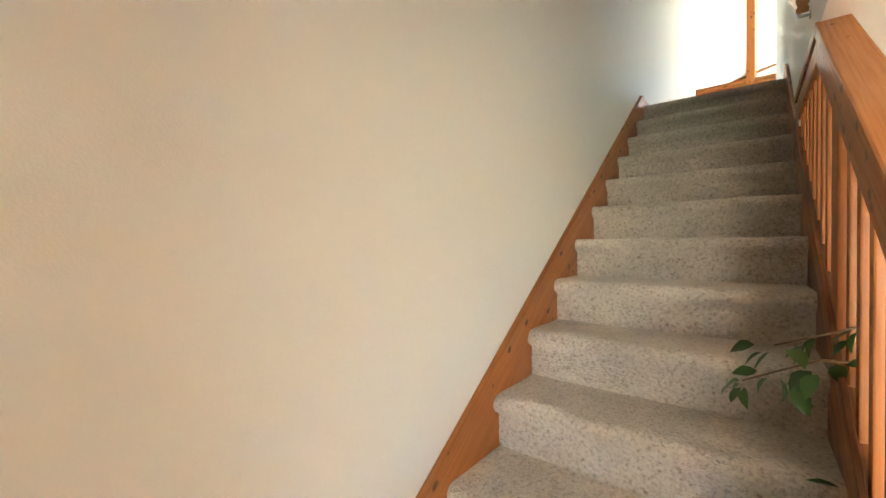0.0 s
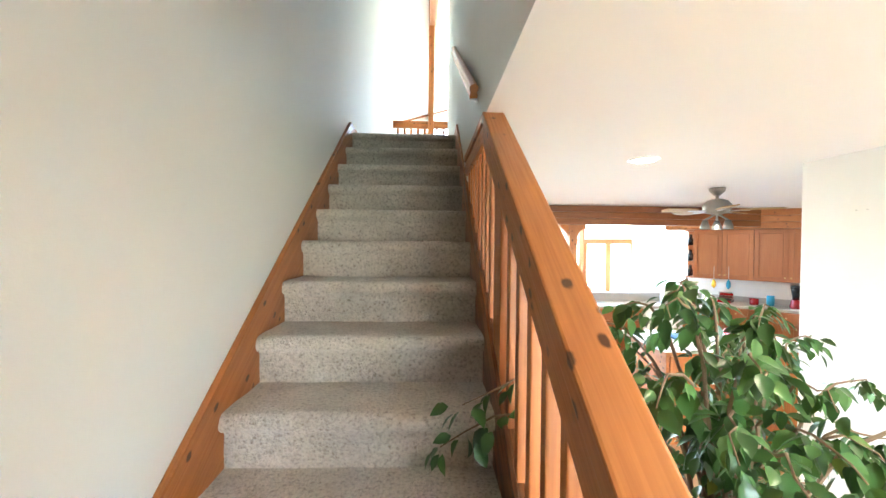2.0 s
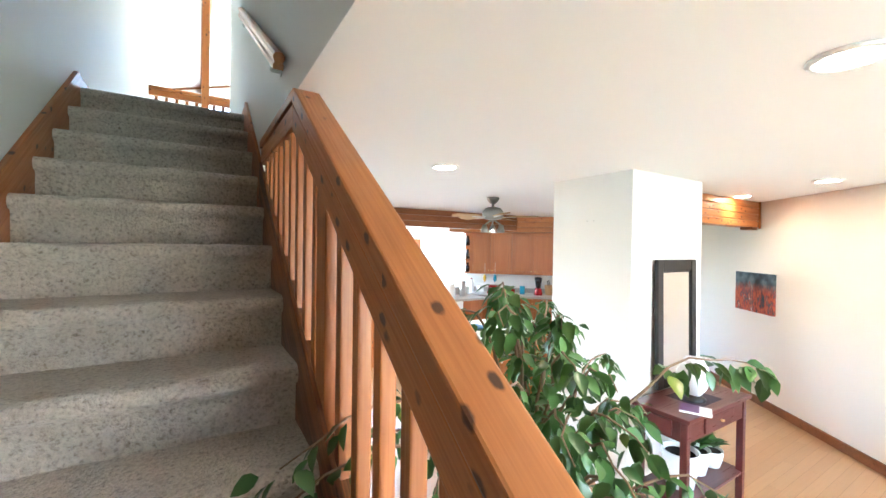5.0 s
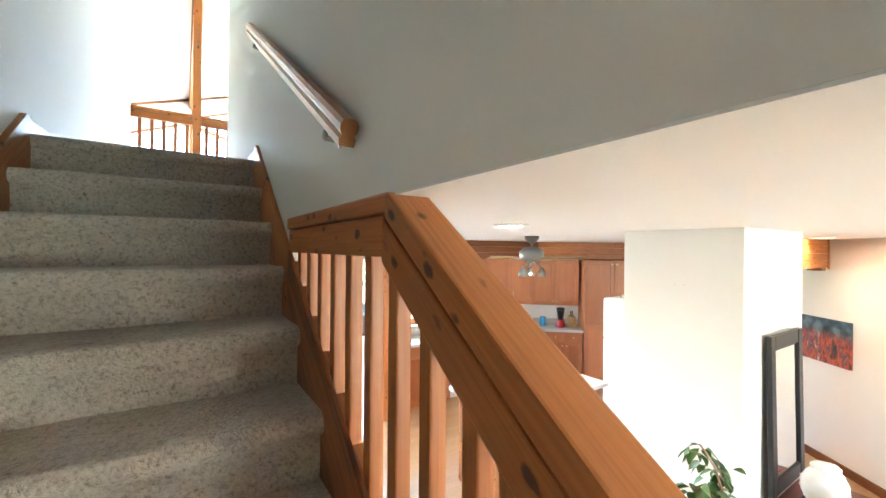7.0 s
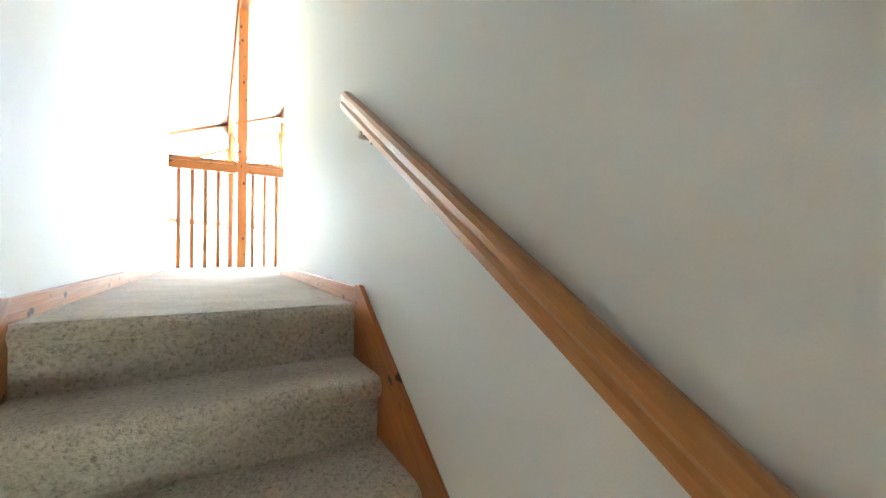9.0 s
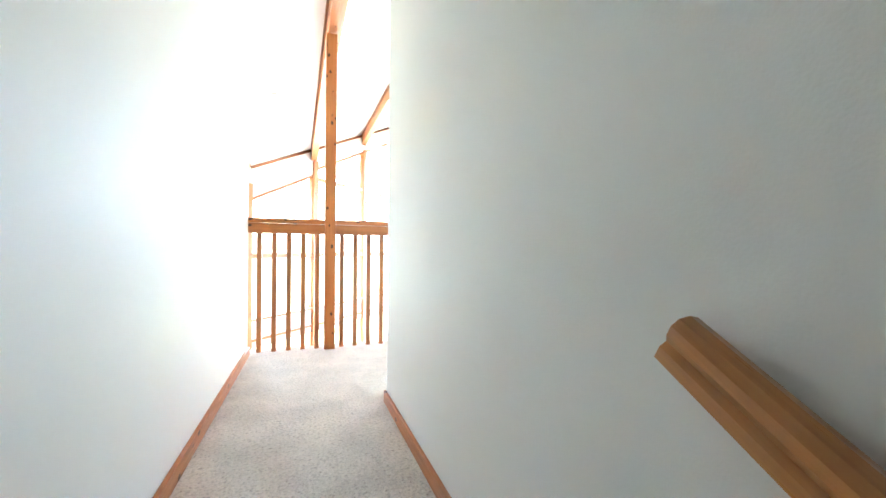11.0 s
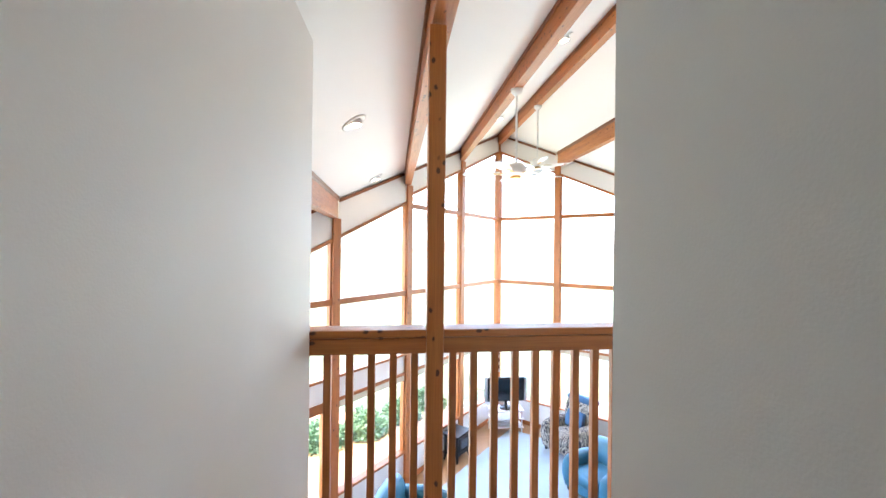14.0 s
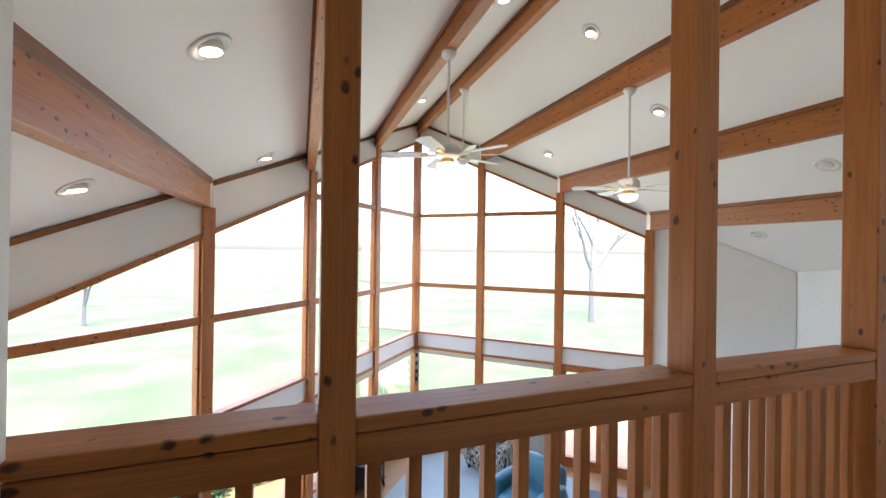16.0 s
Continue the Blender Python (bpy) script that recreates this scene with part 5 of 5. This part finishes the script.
def armchair(x, y, turn, mat, label, w=0.92, h=0.98, recliner=False):
    t = thing("armchair", (x, y, 0), label, "armchair", "armchairs round the rug")
    m = Matrix.Translation((x, y, 0)) @ Matrix.Rotation(radians(turn), 4, "Z")
    a = w / 2
    part("base", box((-a + 0.04, -0.38, 0.09), (a - 0.04, 0.36, 0.30), 0.03, m), mat, t)
    part("seat_cushion", cushion((-a + 0.2, -0.44, 0.28), (a - 0.2, 0.25, 0.47), 0.03, m), mat, t, smooth=True)
    for s in (-1, 1):
        arm = cushion((min(s * a, s * (a - 0.21)), -0.42, 0.10), (max(s * a, s * (a - 0.21)), 0.36, 0.62), 0.035, m)
        part("arm", arm, mat, t, smooth=True)
    mb = m @ Matrix.Translation((0, 0.26, 0.36)) @ Matrix.Rotation(radians(-13), 4, "X")
    part("backrest", cushion((-a + 0.1, -0.09, 0.0), (a - 0.1, 0.16, h - 0.36), 0.03, mb), mat, t, smooth=True)
    for sx in (-1, 1):
        for yy in (-0.32, 0.3):
            part("foot", rod(m @ Vector((sx * (a - 0.1), yy, 0)), m @ Vector((sx * (a - 0.1), yy, 0.095)), 0.025, 0.035, 10), black_wood, t)
    return m, mb


m1, mb1 = armchair(4.15, 13.05, -62, pattern_mat, "high-backed armchair in dark and cream patterned upholstery", 0.92, 1.08)
cu = thing("cushion", m1 @ Vector((0, 0.08, 0.49)), "plain blue cushion resting on the patterned armchair", "cushion")
part("cover", cushion((-0.22, -0.06, 0.0), (0.22, 0.06, 0.36), 0.0, m1 @ Matrix.Translation((0, 0.1, 0.485)) @ Matrix.Rotation(radians(-22), 4, "X")), blue_cloth, cu, smooth=True)
th = thing("throw_blanket", m1 @ Vector((0, 0.4, 1.0)), "blue throw draped over the armchair's back", "blanket")
part("cloth", cushion((-0.34, -0.12, 0.62), (0.34, 0.19, 0.752), 0.01, mb1), blue_cloth, th, smooth=True)
armchair(4.0, 11.55, -68, leather, "deep teal-blue leather armchair", 1.0, 0.86)
armchair(0.75, 10.75, 70, leather, "teal-blue leather armchair beside the windows", 1.0, 0.84)

# slim floor lamp by the patterned chair
fl = thing("floor_lamp", (4.95, 12.75, 0), "slim white floor lamp with a small bell shade", "floor lamp")
part("base", turned([(0.13, 0), (0.12, 0.02), (0.02, 0.03)], (4.95, 12.75, 0)), white_mat, fl, smooth=True)
part("pole", rod((4.95, 12.75, 0.025), (4.95, 12.75, 1.25), 0.011), white_mat, fl)
part("shade", turned([(0.09, 1.2), (0.06, 1.3), (0.02, 1.33)], (4.95, 12.75, 0)), white_mat, fl, smooth=True)

# ---- weeping fig beside the stairs ----
fg = thing("weeping_fig", (1.62, 1.95, 0), "leafy weeping fig in a white pot beside the stair rail", "houseplant")
part("pot", turned([(0.15, 0), (0.19, 0.2), (0.21, 0.36), (0.19, 0.36), (0.18, 0.32), (0.02, 0.315)], (1.62, 1.95, 0)), ceramic, fg, smooth=True)
part("soil", turned([(0.175, 0.32), (0.17, 0.335)], (1.62, 1.95, 0)), soil, fg)
rnd = random.Random(21)
root = Vector((1.62, 1.95, 0.33))
tips = [(0.66, 1.72, 1.27), (0.74, 1.80, 1.36), (0.80, 1.60, 1.06), (2.42, 1.5, 1.37), (2.25, 2.05, 1.05), (1.5, 2.02, 1.68), (1.3, 1.75, 1.62), (1.15, 1.55, 1.45), (1.75, 2.2, 1.6), (1.2, 2.1, 1.5),
        (1.35, 1.35, 1.30), (1.6, 1.5, 1.30), (1.85, 1.65, 1.25), (1.1, 1.35, 1.12), (1.95, 1.9, 1.0), (1.45, 1.25, 0.95), (1.75, 1.4, 0.85), (1.08, 1.75, 1.2), (1.25, 1.1, 1.2), (2.1, 1.45, 1.0), (1.55, 1.15, 1.12),
        (1.4, 2.3, 1.35), (1.9, 2.35, 1.3), (1.05, 1.95, 0.85), (1.35, 1.6, 0.8), (1.6, 2.45, 1.0), (2.05, 1.7, 0.75), (1.15, 1.2, 0.85), (1.02, 2.2, 1.15),
        (1.4, 1.9, 1.66), (1.62, 1.8, 1.58), (1.25, 1.95, 1.6), (1.8, 1.95, 1.5), (1.45, 1.6, 1.5), (1.3, 1.5, 1.35), (1.7, 1.65, 1.4), (1.95, 2.05, 1.35), (1.12, 1.7, 1.4), (1.5, 1.4, 1.15), (1.2, 1.4, 1.0), (1.75, 1.55, 1.05), (1.4, 1.75, 1.25), (1.6, 1.95, 1.3), (2.1, 1.8, 1.2),
        (2.2, 2.4, 1.52), (2.45, 2.45, 1.36), (2.1, 2.55, 1.35), (2.6, 2.3, 1.2), (2.35, 2.6, 1.1), (2.0, 2.3, 1.45)]
spots = []
for tip in tips:
    tip = Vector(tip)
    far = (tip - root).to_2d().length
    peak = max(tip.z + 0.10 + 0.10 * far, 0.9)
    c1 = root + Vector(((tip.x - root.x) * 0.15, (tip.y - root.y) * 0.15, (peak - root.z) * 0.75))
    c2 = Vector((root.x + (tip.x - root.x) * 0.6, root.y + (tip.y - root.y) * 0.6, peak + 0.05))
    pts = []
    for k in range(15):
        f = k / 14
        p = root * (1 - f) ** 3 + c1 * 3 * f * (1 - f) ** 2 + c2 * 3 * f * f * (1 - f) + tip * f ** 3
        pts.append(p + Vector((rnd.uniform(-1, 1), rnd.uniform(-1, 1), rnd.uniform(-1, 1))) * 0.012)
    bm = tube(pts, 0.010, 0.002)
    part("branch", bm, stem_mat, fg)
    low = tip.x > 2.15 and tip.y < 1.6
    for k in range(9 if low else 5, 15):
        for _ in range(6 if low else 5 if tip.x > 2.15 else 4):
            d = (pts[min(k, 13) + 1] - pts[min(k, 13)]).normalized()
            sd = Vector((rnd.uniform(-1, 1), rnd.uniform(-1, 1), rnd.uniform(-1.8, 0.1)))
            spots.append((pts[k] + sd.normalized() * rnd.uniform(0.005, 0.05), d * 0.5 + sd, rnd.uniform(0.042, 0.070) * (1.25 if low else 1.0), rnd.uniform(-0.9, 0.9)))
spots.sort(key=lambda s: s[0].x)
kinds = []
for w, dr in ((0.31, 0.25), (0.34, 0.4), (0.28, 0.1)):
    bm = bmesh.new()
    leaf_mesh(bm, Vector((0, 0, 0)), Vector((1, 0, 0)), 1.0, w, dr)
    me = bpy.data.meshes.new("leaf")
    bm.to_mesh(me)
    bm.free()
    me.materials.append(leaf_mat)
    me.polygons.foreach_set("use_smooth", [True] * len(me.polygons))
    kinds.append(me)
rest = bmesh.new()
inv = Matrix.Translation(fg.location).inverted()
for k, (p, d, size, roll) in enumerate(spots):
    if k < 300:
        ob = new("leaf", kinds[k % 3])
        ob.parent = fg
        ob.matrix_parent_inverse = inv
        ob.matrix_basis = Matrix.LocRotScale(p, (d.normalized().to_track_quat("X", "Z") @ Euler((roll, 0, 0)).to_quaternion()), (size,) * 3)
    else:
        leaf_mesh(rest, p, d, size, 0.32, 0.25, roll)
tagged(part("leaves", rest, leaf_mat, fg, smooth=True), kind="stuff")
